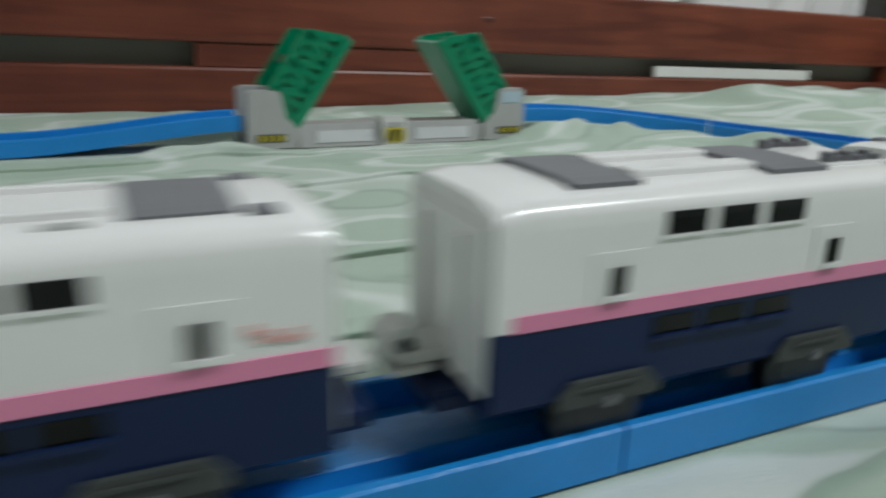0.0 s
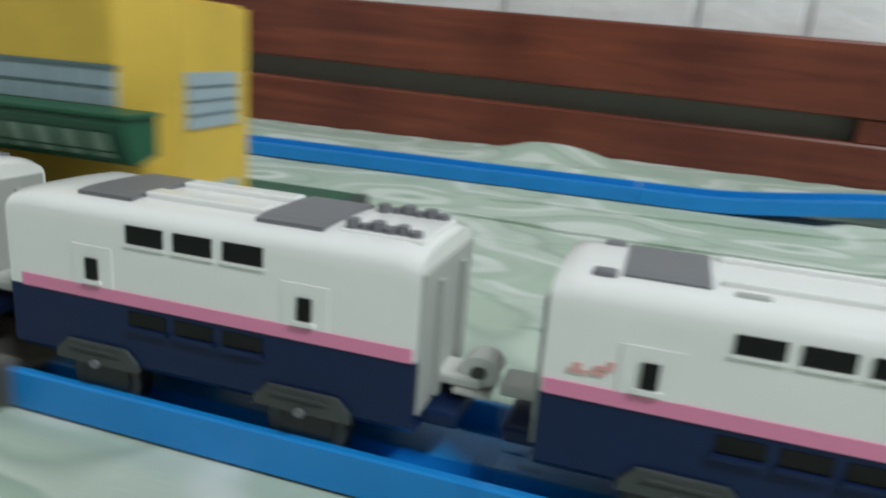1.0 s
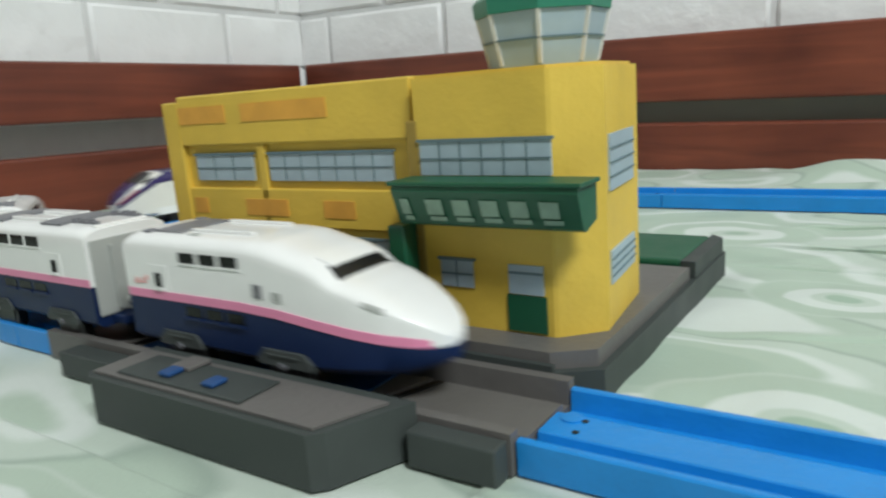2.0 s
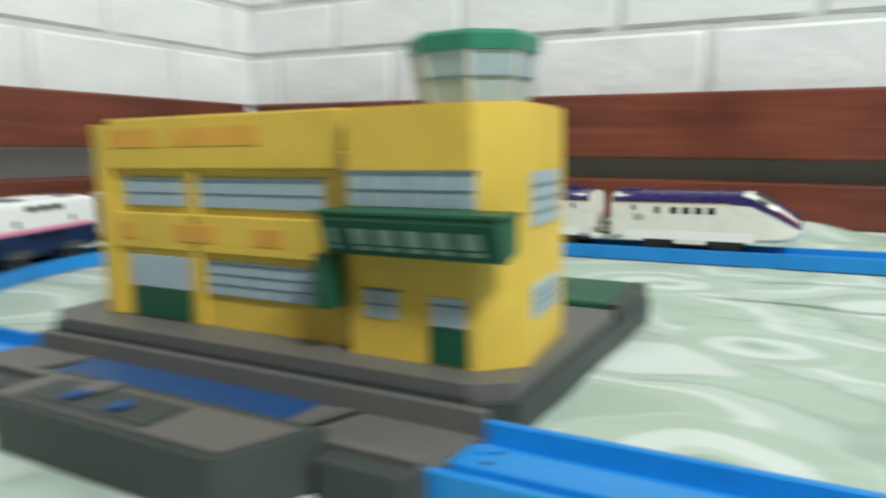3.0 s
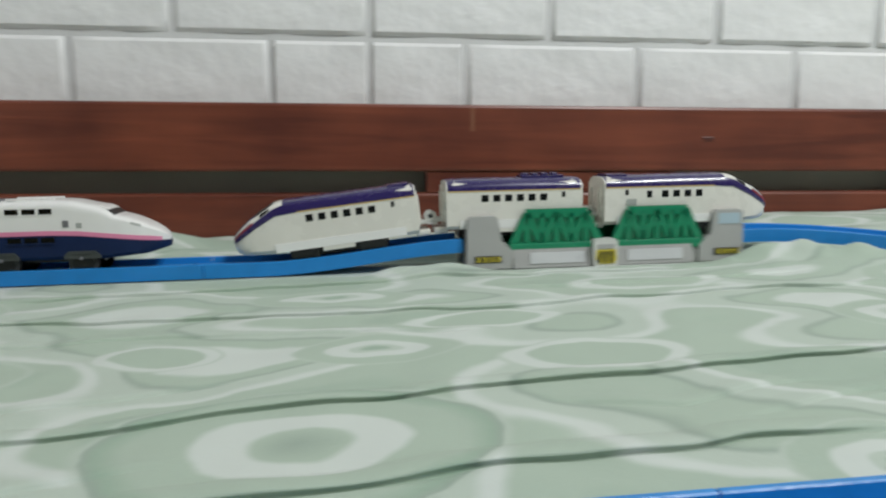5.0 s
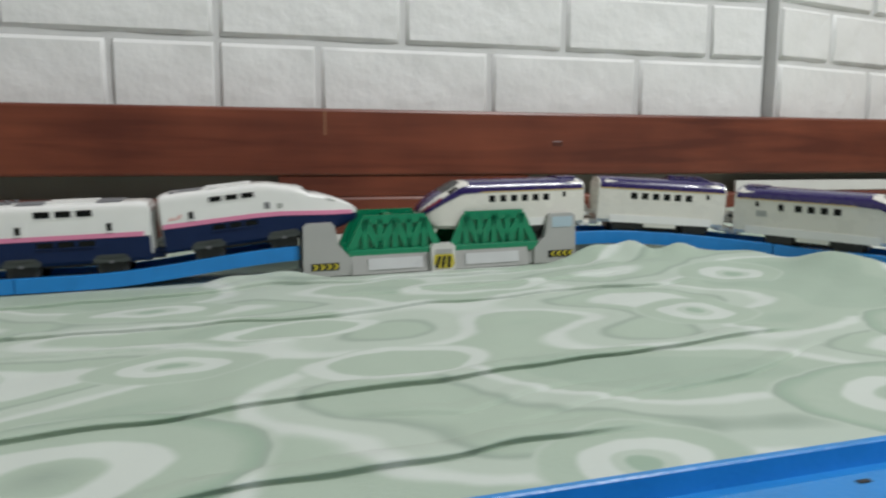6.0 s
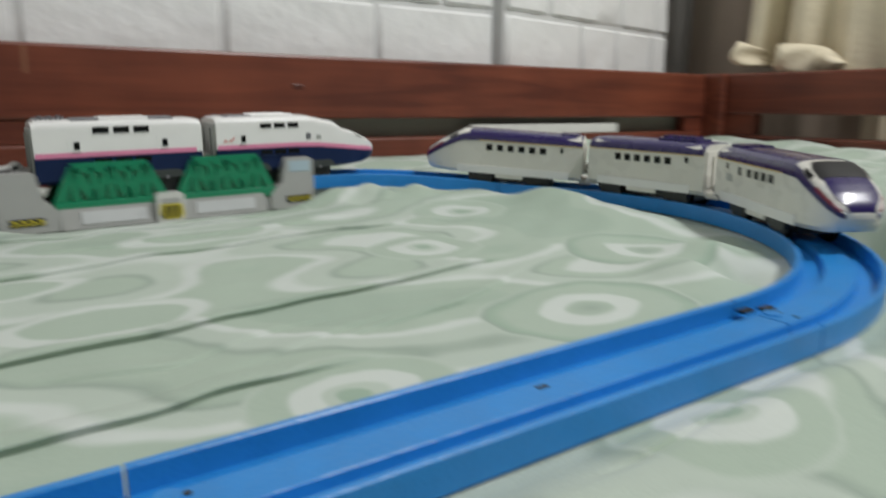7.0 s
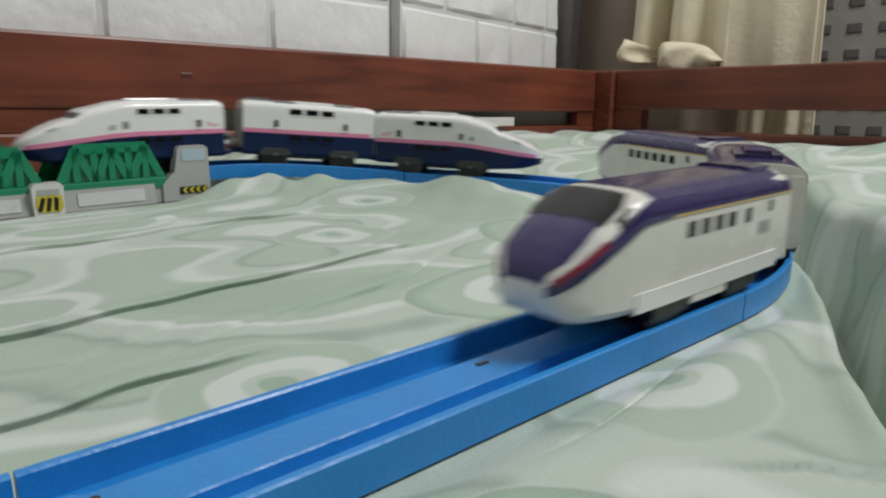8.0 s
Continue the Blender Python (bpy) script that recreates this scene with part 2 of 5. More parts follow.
def box(bm, x0, x1, y0, y1, z0, z1, bevel=0.0):
    r = bmesh.ops.create_cube(bm, size=1.0)
    bmesh.ops.scale(bm, vec=(x1 - x0, y1 - y0, z1 - z0), verts=r["verts"])
    bmesh.ops.translate(bm, vec=((x0 + x1) / 2, (y0 + y1) / 2, (z0 + z1) / 2), verts=r["verts"])
    if bevel:
        es = list({e for v in r["verts"] for e in v.link_edges})
        bmesh.ops.bevel(bm, geom=es, offset=bevel, segments=2, affect="EDGES", profile=0.5)
    return bm


def B(*a, bevel=0.0):
    return box(bmesh.new(), *a, bevel=bevel)


def prism(bm, pts, y0, y1, axis="y"):
    """A flat outline pushed from y0 to y1 along an axis; pts are (x, z) for y, (y, z) for x, (x, y) for z."""
    def at(p, d):
        return {"y": (p[0], d, p[1]), "x": (d, p[0], p[1]), "z": (p[0], p[1], d)}[axis]
    a = [bm.verts.new(at(p, y0)) for p in pts]
    b = [bm.verts.new(at(p, y1)) for p in pts]
    bm.faces.new(a)
    bm.faces.new(b[::-1])
    for i in range(len(pts)):
        j = (i + 1) % len(pts)
        bm.faces.new((a[i], b[i], b[j], a[j]))
    return bm


def loft(bm, rings, caps=True):
    vs = [[bm.verts.new(p) for p in ring] for ring in rings]
    n = len(rings[0])
    for a, b in zip(vs, vs[1:]):
        for i in range(n):
            j = (i + 1) % n
            bm.faces.new((a[i], a[j], b[j], b[i]))
    if caps:
        bm.faces.new(vs[0][::-1])
        bm.faces.new(vs[-1])
    return bm


def cyl(bm, c, r, h, axis="z", n=20, r2=None):
    r2 = r if r2 is None else r2
    rings = []
    for k, rr in ((-0.5, r), (0.5, r2)):
        ring = []
        for i in range(n):
            a = 2 * math.pi * i / n
            u, v, w = rr * math.cos(a), rr * math.sin(a), k * h
            ring.append({"z": (c[0] + u, c[1] + v, c[2] + w), "y": (c[0] + u, c[1] + w, c[2] + v), "x": (c[0] + w, c[1] + u, c[2] + v)}[axis])
        rings.append(ring)
    return loft(bm, rings)


def interp(table, u):
    xs, ys = zip(*table)
    return float(np.interp(u, xs, ys))


# the mattress leans a little: it rises to the headboard and to the foot end
LEAN = 0.022
TILT = Matrix(((1, 0, -LEAN, 0), (0, 1, -LEAN, 0), (LEAN, LEAN, 1, 0), (0, 0, 0, 1))).to_quaternion().to_matrix().to_4x4()

# ---- the loop of track: two straights and two half circles ----
XR, XL, R = 0.222, -0.575, 0.1965
YB = 2 * R
LN, LC = XR - XL, math.pi * R
LOOP = 2 * (LN + LC)
DECK = 0.0120


def smooth01(a):
    a = min(1.0, max(0.0, a))
    return a * a * (3 - 2 * a)


def rise(s):
    """Height of the track over the mattress: it climbs to the lifting bridge and comes down after it."""
    s = s % LOOP
    x = s - LN - LC + XL
    return DECK * smooth01((x + 0.15) / 0.15) * (1 - smooth01((x - 0.215) / 0.22))


def place(s):
    s = s % LOOP
    if s < LN:
        return Vector((XR - s, 0, rise(s))), Vector((-1, 0, 0))
    s1 = s - LN
    if s1 < LC:
        a = s1 / R
        return Vector((XL - R * math.sin(a), R - R * math.cos(a), rise(s))), Vector((-math.cos(a), math.sin(a), 0))
    s2 = s1 - LC
    if s2 < LN:
        return Vector((XL + s2, YB, rise(s))), Vector((1, 0, 0))
    a = (s2 - LN) / R
    return Vector((XR + R * math.sin(a), R + R * math.cos(a), rise(s))), Vector((math.cos(a), -math.sin(a), 0))


def s_back(x):
    return LN + LC + x - XL


RAIL = [(-0.019, 0), (0.019, 0), (0.019, 0.0095), (0.0185, 0.010), (0.0168, 0.010), (0.0163, 0.0095), (0.0158, 0.0032), (0.0072, 0.0032),
        (0.0067, 0.0066), (0.0063, 0.0070), (-0.0063, 0.0070), (-0.0067, 0.0066), (-0.0072, 0.0032), (-0.0158, 0.0032), (-0.0163, 0.0095), (-0.0168, 0.010), (-0.0185, 0.010), (-0.019, 0.0095)]


def sweep(s0, s1, n, profile):
    rings = []
    for i in range(n + 1):
        p, d = place(s0 + (s1 - s0) * i / n)
        side = Vector((d.y, -d.x, 0))
        rings.append([tuple(p + side * y + Vector((0, 0, z))) for y, z in profile])
    return loft(bmesh.new(), rings)


def track(s0, s1, n, label, group="blue track pieces"):
    ob = tagged(new("track_piece", to_mesh("track_piece", sweep(s0 + 0.0004, s1 - 0.0004, n, RAIL), BLUE)), label, "toy track", group)
    ob.matrix_world = TILT
    p, d = place(s1 - 0.006)
    side = Vector((d.y, -d.x, 0))
    bm = bmesh.new()
    cyl(bm, p + Vector((0, 0, 0.0069)) + side * 0.004, 0.0032, 0.0012, n=14)
    t = part("joint_tab", bm, BLUE, ob, "round snap joint tab")
    t.matrix_parent_inverse = Matrix()
    for off in (-0.0035, 0.0035):
        q = p + side * off - d * 0.004
        bm = bmesh.new()
        cyl(bm, q + Vector((0, 0, 0.00705)), 0.0010, 0.0004, n=10)
        part("joint_slot", bm, BLACK, ob, "small dark moulding hole")
    return ob


# ---- bed sheet ----
CREASES = ((((-0.22, 0.098), (-0.154, 0.113), (-0.051, 0.126), (0.071, 0.133), (0.113, 0.137), (0.22, 0.153)), 0.0042), (((-0.17, 0.046), (-0.093, 0.055), (-0.012, 0.063), (0.034, 0.067), (0.085, 0.063)), 0.0042),
                    (((-0.32, 0.262), (-0.18, 0.258), (-0.053, 0.252), (0.002, 0.25), (0.15, 0.267), (0.235, 0.272)), 0.0034), (((-0.30, 0.318), (-0.118, 0.333), (-0.026, 0.346), (0.166, 0.343)), 0.003),
                    (((0.09, -0.036), (0.189, -0.022), (0.24, -0.02)), 0.0028), (((0.11, -0.058), (0.135, -0.075), (0.18, -0.16)), 0.0028), (((-0.32, 0.215), (-0.15, 0.222), (-0.02, 0.205)), 0.0018),
                    (((-0.30, 0.105), (-0.20, 0.135), (-0.13, 0.15)), 0.0018), (((0.09, 0.085), (0.15, 0.10), (0.21, 0.125)), 0.0022), (((0.0, 0.30), (0.10, 0.298), (0.22, 0.315)), 0.0018),
                    (((0.045, 0.083), (0.071, 0.090), (0.109, 0.097), (0.145, 0.099)), 0.0016), (((-0.02, 0.108), (0.003, 0.102), (0.028, 0.096), (0.054, 0.103), (0.09, 0.108)), 0.0016), (((-0.24, 0.048), (-0.212, 0.057), (-0.18, 0.068), (-0.145, 0.072)), 0.0018))


def sheet_height(x, y):
    """Lie of the sheet over the flat mattress, and its pull across: creases, heaps beside the track, the fold at the foot end."""
    h = 0.0015 * np.sin(11 * x + 3 * y) * np.sin(9 * y - 2 * x)
    pull = 0 * x
    # long creases pulled across the mattress: a soft lip laid over a groove
    for line, d in CREASES:
        lx, ly = np.array([p[0] for p in line]), np.array([p[1] for p in line])
        d0 = y - (np.interp(x, lx, ly) + 0.0018 * np.sin(61 * x + 90 * ly[0]))
        ends = 1 / (1 + np.exp(-(x - lx[0] - 0.01) / 0.008)) / (1 + np.exp((x - lx[-1] + 0.01) / 0.008))
        k = ends * d / 0.0042
        h = h + k * (0.0023 * np.exp(-((d0 - 0.0042) / 0.0040) ** 2) - 0.0018 * np.exp(-((d0 + 0.0010) / 0.0017) ** 2))
        pull = pull - k * 0.0054 * np.exp(-((d0 - 0.0030) / 0.0027) ** 2)
    # small puckers
    h = h + 0.0007 * np.sin(42 * x + 9 * np.sin(14 * y)) * np.sin(50 * y + 8 * np.sin(11 * x)) + 0.0003 * np.sin(130 * x + 60 * y) * np.sin(40 * x - 110 * y)
    # heaps along the back track and inside the curve
    for cx, cy, sx, sy, a in ((0.212, 0.362, 0.022, 0.010, 0.011), (0.245, 0.362, 0.016, 0.012, 0.013), (0.30, 0.358, 0.03, 0.014, 0.011), (0.345, 0.335, 0.035, 0.02, 0.014), (0.375, 0.285, 0.03, 0.04, 0.013), (0.27, 0.34, 0.06, 0.03, 0.005),
                              (0.36, 0.22, 0.03, 0.06, 0.007), (-0.02, 0.365, 0.022, 0.012, 0.008), (-0.055, 0.36, 0.02, 0.01, 0.005), (0.33, 0.14, 0.03, 0.03, -0.003),
                              (-0.28, 0.535, 0.06, 0.03, 0.016), (0.10, 0.48, 0.10, 0.03, 0.010), (0.33, 0.53, 0.12, 0.04, 0.005), (-0.75, 0.48, 0.15, 0.06, 0.025),
                              (-0.40, -0.115, 0.05, 0.035, 0.006), (-0.62, -0.10, 0.10, 0.05, 0.012), (0.66, 0.52, 0.15, 0.07, 0.014), (0.45, 0.47, 0.05, 0.02, 0.005),
                              (0.303, 0.066, 0.016, 0.018, -0.014), (0.272, 0.078, 0.018, 0.020, 0.008), (0.322, 0.100, 0.016, 0.022, 0.008), (0.17, -0.041, 0.085, 0.014, 0.0065), (0.06, -0.045, 0.03, 0.012, 0.004)):
        h = h + a * np.exp(-((x - cx) / sx) ** 2 - ((y - cy) / sy) ** 2)
    # past the right curve the sheet drops into a deep fold and heaps up again
    rr = np.hypot(x - XR, y - R)
    vx = np.interp(y, (-0.16, -0.12, -0.082, -0.07, -0.053, -0.027, 0.003, 0.03, 0.06, 0.12, 0.30), (0.09, 0.14, 0.193, 0.217, 0.242, 0.290, 0.352, 0.394, 0.425, 0.455, 0.47))
    dv = x - vx + 0.006 * np.sin(70 * y)
    fade = 1 / (1 + np.exp((y - 0.16) / 0.03))
    h = h + fade * (-0.060 * np.exp(-((dv - 0.006) / 0.019) ** 2) + 0.005 * np.exp(-((dv + 0.027) / 0.012) ** 2) + 0.019 / (1 + np.exp(-(dv - 0.034) / 0.007)) * (1 + 0.18 * np.sin(45 * y + 9 * x)))
    right = 1 / (1 + np.exp(-(x - 0.27) / 0.02))
    h = h + right * (1 - fade) * 0.007 / (1 + np.exp(-(rr - 0.255) / 0.012))
    h = h + 0.006 * np.sin(38 * x + 12 * y) * np.sin(31 * y - 9 * x) / (1 + np.exp(-(dv - 0.05) / 0.02))
    # ridge of slack cloth behind the back track
    h = h + 0.009 * np.exp(-((y - 0.435 - 0.006 * np.sin(17 * x)) / 0.014) ** 2) * (0.7 + 0.3 * np.sin(23 * x + 1.2)) * ((x < 0.30) * (x > -0.5))
    # small puffs along the heaps
    puff = np.exp(-((y - 0.352) / 0.016) ** 2) * (x > 0.19) * (x < 0.36)
    h = h + 0.0022 * puff * (np.sin(95 * x) + 0.7 * np.sin(57 * x + 140 * y) + 0.5 * np.sin(190 * x - 60 * y))
    # keep it under the toys
    near = np.exp(-(np.maximum(0, np.abs(y) - 0.021) / 0.006) ** 2) * ((x > XL) & (x < XR + 0.02))
    back = np.exp(-(np.maximum(0, np.abs(y - YB) - 0.021) / 0.006) ** 2) * ((x > XL) & (x < XR + 0.02))
    curve = np.exp(-(np.maximum(0, np.abs(rr - R) - 0.021) / 0.006) ** 2) * (x >= XR)
    rl = np.hypot(x - XL, y - R)
    curve2 = np.exp(-(np.maximum(0, np.abs(rl - R) - 0.021) / 0.006) ** 2) * (x <= XL)
    pad = ((x > -0.60) & (x < -0.325) & (y > -0.065) & (y < 0.235)) * 1.0
    w = np.clip(near + back + curve + curve2 + pad, 0, 1)
    return h * (1 - w) + w * np.minimum(h, -0.001), pull * (1 - w)


def bed_sheet():
    xs = np.concatenate([np.linspace(-1.0, -0.62, 40), np.linspace(-0.615, 0.62, 520), np.linspace(0.63, 1.0, 40)])
    ys = np.concatenate([np.linspace(-0.9, -0.22, 30), np.linspace(-0.215, 0.46, 760), np.linspace(0.465, 0.60, 30)])
    gx, gy = np.meshgrid(xs, ys, indexing="ij")
    gz, pull = sheet_height(gx, gy)
    nx, ny = len(xs), len(ys)
    verts = np.stack([gx, gy + pull, gz], -1).reshape(-1, 3)
    idx = np.arange(nx * ny).reshape(nx, ny)
    faces = np.stack([idx[:-1, :-1], idx[1:, :-1], idx[1:, 1:], idx[:-1, 1:]], -1).reshape(-1, 4)
    me = bpy.data.meshes.new("bed_sheet")
    me.from_pydata(verts.tolist(), [], faces.tolist())
    for p in me.polygons:
        p.use_smooth = True
    me.materials.append(SHEET)
    ob = tagged(new("bed_sheet", me), "mint green printed bed sheet, rumpled over a mattress", "bed sheet", kind="structure")
    ob.matrix_world = TILT
    bm = B(-1.0, 1.0, -0.9, 0.60, -0.22, -0.035, bevel=0.02)
    mt = tagged(new("mattress", to_mesh("mattress", bm, mat("mattress_ticking", (0.5, 0.55, 0.5), 0.9))), "pale mattress under the printed sheet", "mattress")
    mt.matrix_world = TILT


bed_sheet()


# ---- room and bed frame ----
def structure(name, bm, material, label, category):
    return tagged(new(name, to_mesh(name, bm, material)), label, category, kind="structure")


HB, HF = 0.625, 0.604   # back and front face of the headboard
WALLY = 0.655


def headboard():
    bed = thing("bed_headboard", "red-brown varnished wooden headboard with a slot between its boards", "headboard")
    part("top_board", B(-0.98, 0.999, HF, HB, 0.074, 0.142, bevel=0.003), WOOD, bed)
    part("bottom_board", B(-0.98, 0.999, HF + 0.001, HB - 0.001, -0.20, 0.052, bevel=0.003), WOOD, bed)
    for x0, x1 in ((-0.011, 0.26), (0.955, 0.999), (-0.98, -0.93)):
        part("slot_block", B(x0, x1, HF + 0.003, HB - 0.003, 0.0525, 0.0735), WOOD, bed)
    part("scratch", B(0.034, 0.038, HF - 0.0004, HF + 0.002, 0.115, 0.139), mat("scratched_wood", (0.24, 0.095, 0.05), 0.5), bed, "pale scratch in the varnish")
    part("knot", B(0.285, 0.30, HF - 0.0003, HF + 0.002, 0.104, 0.112, bevel=0.002), mat("dark_wood_knot", (0.085, 0.021, 0.013), 0.4), bed, "dark knot")
    # added panel: its dull grey-green stands in for wall shade behind the slot
    part("back_panel", B(-0.97, 0.99, 0.632, 0.640, -0.20, 0.100), mat("shaded_wall_tone", (0.29, 0.29, 0.245), 0.7, spread=0.12, scale=12), bed, "added grey-green panel standing in for the shaded wall behind the slot")
    part("corner_post", B(1.000, 1.040, 0.572, 0.63, -0.20, 0.1425, bevel=0.004), WOOD, bed)
    return bed


def side_board(name, label, x0, x1, y0, y1, category):
    b = thing(name, label, category)
    part("top_board", B(x0, x1, y0, y1, 0.080, 0.142, bevel=0.003), WOOD_Y, b)
    part("bottom_board", B(x0 + 0.001, x1 - 0.001, y0, y1, -0.20, 0.047, bevel=0.003), WOOD_Y, b)
    for ya, yb in ((y1 - 0.05, y1), (y0, y0 + 0.08)):
        part("slot_block", B(x0 + 0.002, x1 - 0.002, ya, yb, 0.0475, 0.0795), WOOD_Y, b)
    return b


headboard()
side_board("bed_footboard", "red-brown varnished wooden footboard with a slot, dark cloth behind it", 1.008, 1.033, -0.9, 0.571, "footboard")
side_board("bed_side_board", "red-brown varnished wooden side board of the bed along the wall", -1.008, -0.984, -0.9, 0.60, "side board")

ROWH = 0.0695
Z0 = 0.2135 - 3 * ROWH   # lower edge of the first row of bricks


def brick_wall(name, m, length, offset_rows, label, skip=0.0):
    """A wall of foam bricks, each brick a piece of its own; local x along the wall, -y towards the room."""
    base = B(0, length, 0.0, 0.06, -0.6, 2.3)
    wall = structure(name, base, JOINT, label, "wall")
    wall.matrix_world = m
    rng = random.Random(5)
    meshes = {}
    for row in range(1, 7):
        z0 = Z0 + row * ROWH
        cuts = offset_rows[row % len(offset_rows)]
        for a, b in zip(cuts, cuts[1:]):
            if b <= 0 or a >= length:
                continue
            a2, b2 = max(a, 0), min(b, length)
            key = (round(b2 - a2, 3), rng.randrange(3))
            if key not in meshes:
                bm = bmesh.new()
                wd, hh, g = b2 - a2, ROWH, 0.0032
                rg = random.Random(hash(key) % 1000)
                nu, nv = 9, 5
                front = []
                for i in range(nu + 1):
                    colv = []
                    for j in range(nv + 1):
                        edge = i in (0, nu) or j in (0, nv)
                        dep = -0.0002 if edge else -0.0045 - rg.uniform(-0.0012, 0.0012)
                        x = g + (wd - 2 * g) * i / nu
                        z = g + (hh - 2 * g) * j / nv
                        if 0 < i < nu:
                            x = g + (wd - 2 * g) * (0.02 + 0.96 * (i - 1) / (nu - 2))
                        if 0 < j < nv:
                            z = g + (hh - 2 * g) * (0.06 + 0.88 * (j - 1) / (nv - 2))
                        colv.append(bm.verts.new((x, dep, z)))
                    front.append(colv)
                for i in range(nu):
                    for j in range(nv):
                        bm.faces.new((front[i][j], front[i + 1][j], front[i + 1][j + 1], front[i][j + 1]))
                meshes[key] = to_mesh("brick", bm, BRICK, True)
            ob = new("brick", meshes[key])
            ob.parent = wall
            # the lowest row on show runs on down behind the boards
            low = 0.007 if row == 2 else 0.0
            ob.location, ob.scale.z = (a2, 0, z0 - low), 1 + low / ROWH
    return wall


def rows_of(*lists):
    return [list(v) for v in lists]


X1 = -1.03
ODD = [-1.16, -0.973, -0.773, -0.573, -0.373, -0.171, -0.068, 0.035, 0.229, 0.417, 0.606]
EVEN = [-1.07, -0.87, -0.67, -0.47, -0.27, -0.068, 0.128, 0.32, 0.515, 0.606]
BACKROWS = [[x - X1 for x in EVEN[0:1] + [e for e in EVEN[1:]]], [x - X1 for x in ODD]]
brick_wall("wall_back", pose(X1, WALLY, 0), 0.598 - X1, [BACKROWS[1], BACKROWS[0]], "white foam brick panels on the back wall")
REG = [[0.195 * i for i in range(-1, 12)], [0.195 * i - 0.0975 for i in range(-1, 12)]]
brick_wall("wall_back_angled", pose(0.604, 0.640, 0, 0, 0, 12), 0.455, [[0.0, 0.185, 0.285, 0.40, 0.50], [-0.05, 0.10, 0.30, 0.41, 0.55]], "white foam brick panel bent round the corner")
brick_wall("wall_left", pose(X1, WALLY - 1.9, 0, 0, 0, 90), 1.9, REG, "white foam brick panels on the side wall")
structure("wall_right", B(1.45, 1.55, -2.2, 1.0, -0.7, 2.3), BLOCK, "grey block wall behind the footboard", "wall")
structure("wall_behind", B(-1.2, 1.6, -2.3, -2.2, -0.7, 2.3), PLASTER, "plain plaster wall", "wall")
structure("wall_left_far", B(-1.12, -1.10, -2.2, -1.25, -0.7, 2.3), PLASTER, "plain plaster wall", "wall")
structure("wall_back_right", B(0.97, 1.55, 0.80, 0.86, -0.7, 2.3), PLASTER, "plain plaster wall in shade", "wall")
structure("floor", B(-1.2, 1.6, -2.3, 1.0, -0.75, -0.7), PLASTER, "plain floor", "floor")
structure("ceiling", B(-1.2, 1.6, -2.3, 1.0, 2.3, 2.35), PLASTER, "plain ceiling", "ceiling")


def breeze_blocks():
    """Squares of the pierced blocks beside the hanging cloth: plates whose dark colour stands for shade in the holes.
    """
    wall = bpy.data.objects["wall_right"]
    me = to_mesh("block_hole", B(-0.001, 0.004, -0.013, 0.013, -0.009, 0.009, bevel=0.002), mat("painted_hole_shade", (0.20, 0.19, 0.175), 0.9))
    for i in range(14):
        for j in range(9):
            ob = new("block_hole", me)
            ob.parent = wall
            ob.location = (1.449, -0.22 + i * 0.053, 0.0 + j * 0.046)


breeze_blocks()


def hanging_cloth(name, label, material, x, y0, y1, z0, z1, amp, waves, hem):
    bm = bmesh.new()
    nu, nv = 60, 40
    grid = []
    for i in range(nu + 1):
        u = i / nu
        colv = []
        for j in range(nv + 1):
            v = j / nv
            sway = amp * (0.35 + 0.65 * (1 - v)) * (math.sin(2 * math.pi * waves * u + 0.6) + 0.45 * math.sin(2 * math.pi * waves * 2.3 * u + 1.9))
            zz = z0 + (z1 - z0) * v + hem * (1 - v) * math.sin(2 * math.pi * waves * u * 0.7 + 0.4)
            colv.append(bm.verts.new((x + sway, y0 + (y1 - y0) * (0.5 + (u - 0.5) * (1 - 0.10 * v)), zz)))
        grid.append(colv)
    for i in range(nu):
        for j in range(nv):
            bm.faces.new((grid[i][j], grid[i + 1][j], grid[i + 1][j + 1], grid[i][j + 1]))
    ob = tagged(new(name, to_mesh(name, bm, material, True)), label, "cloth")
    so = ob.modifiers.new("thickness", "SOLIDIFY")
    so.thickness = 0.004
    return ob


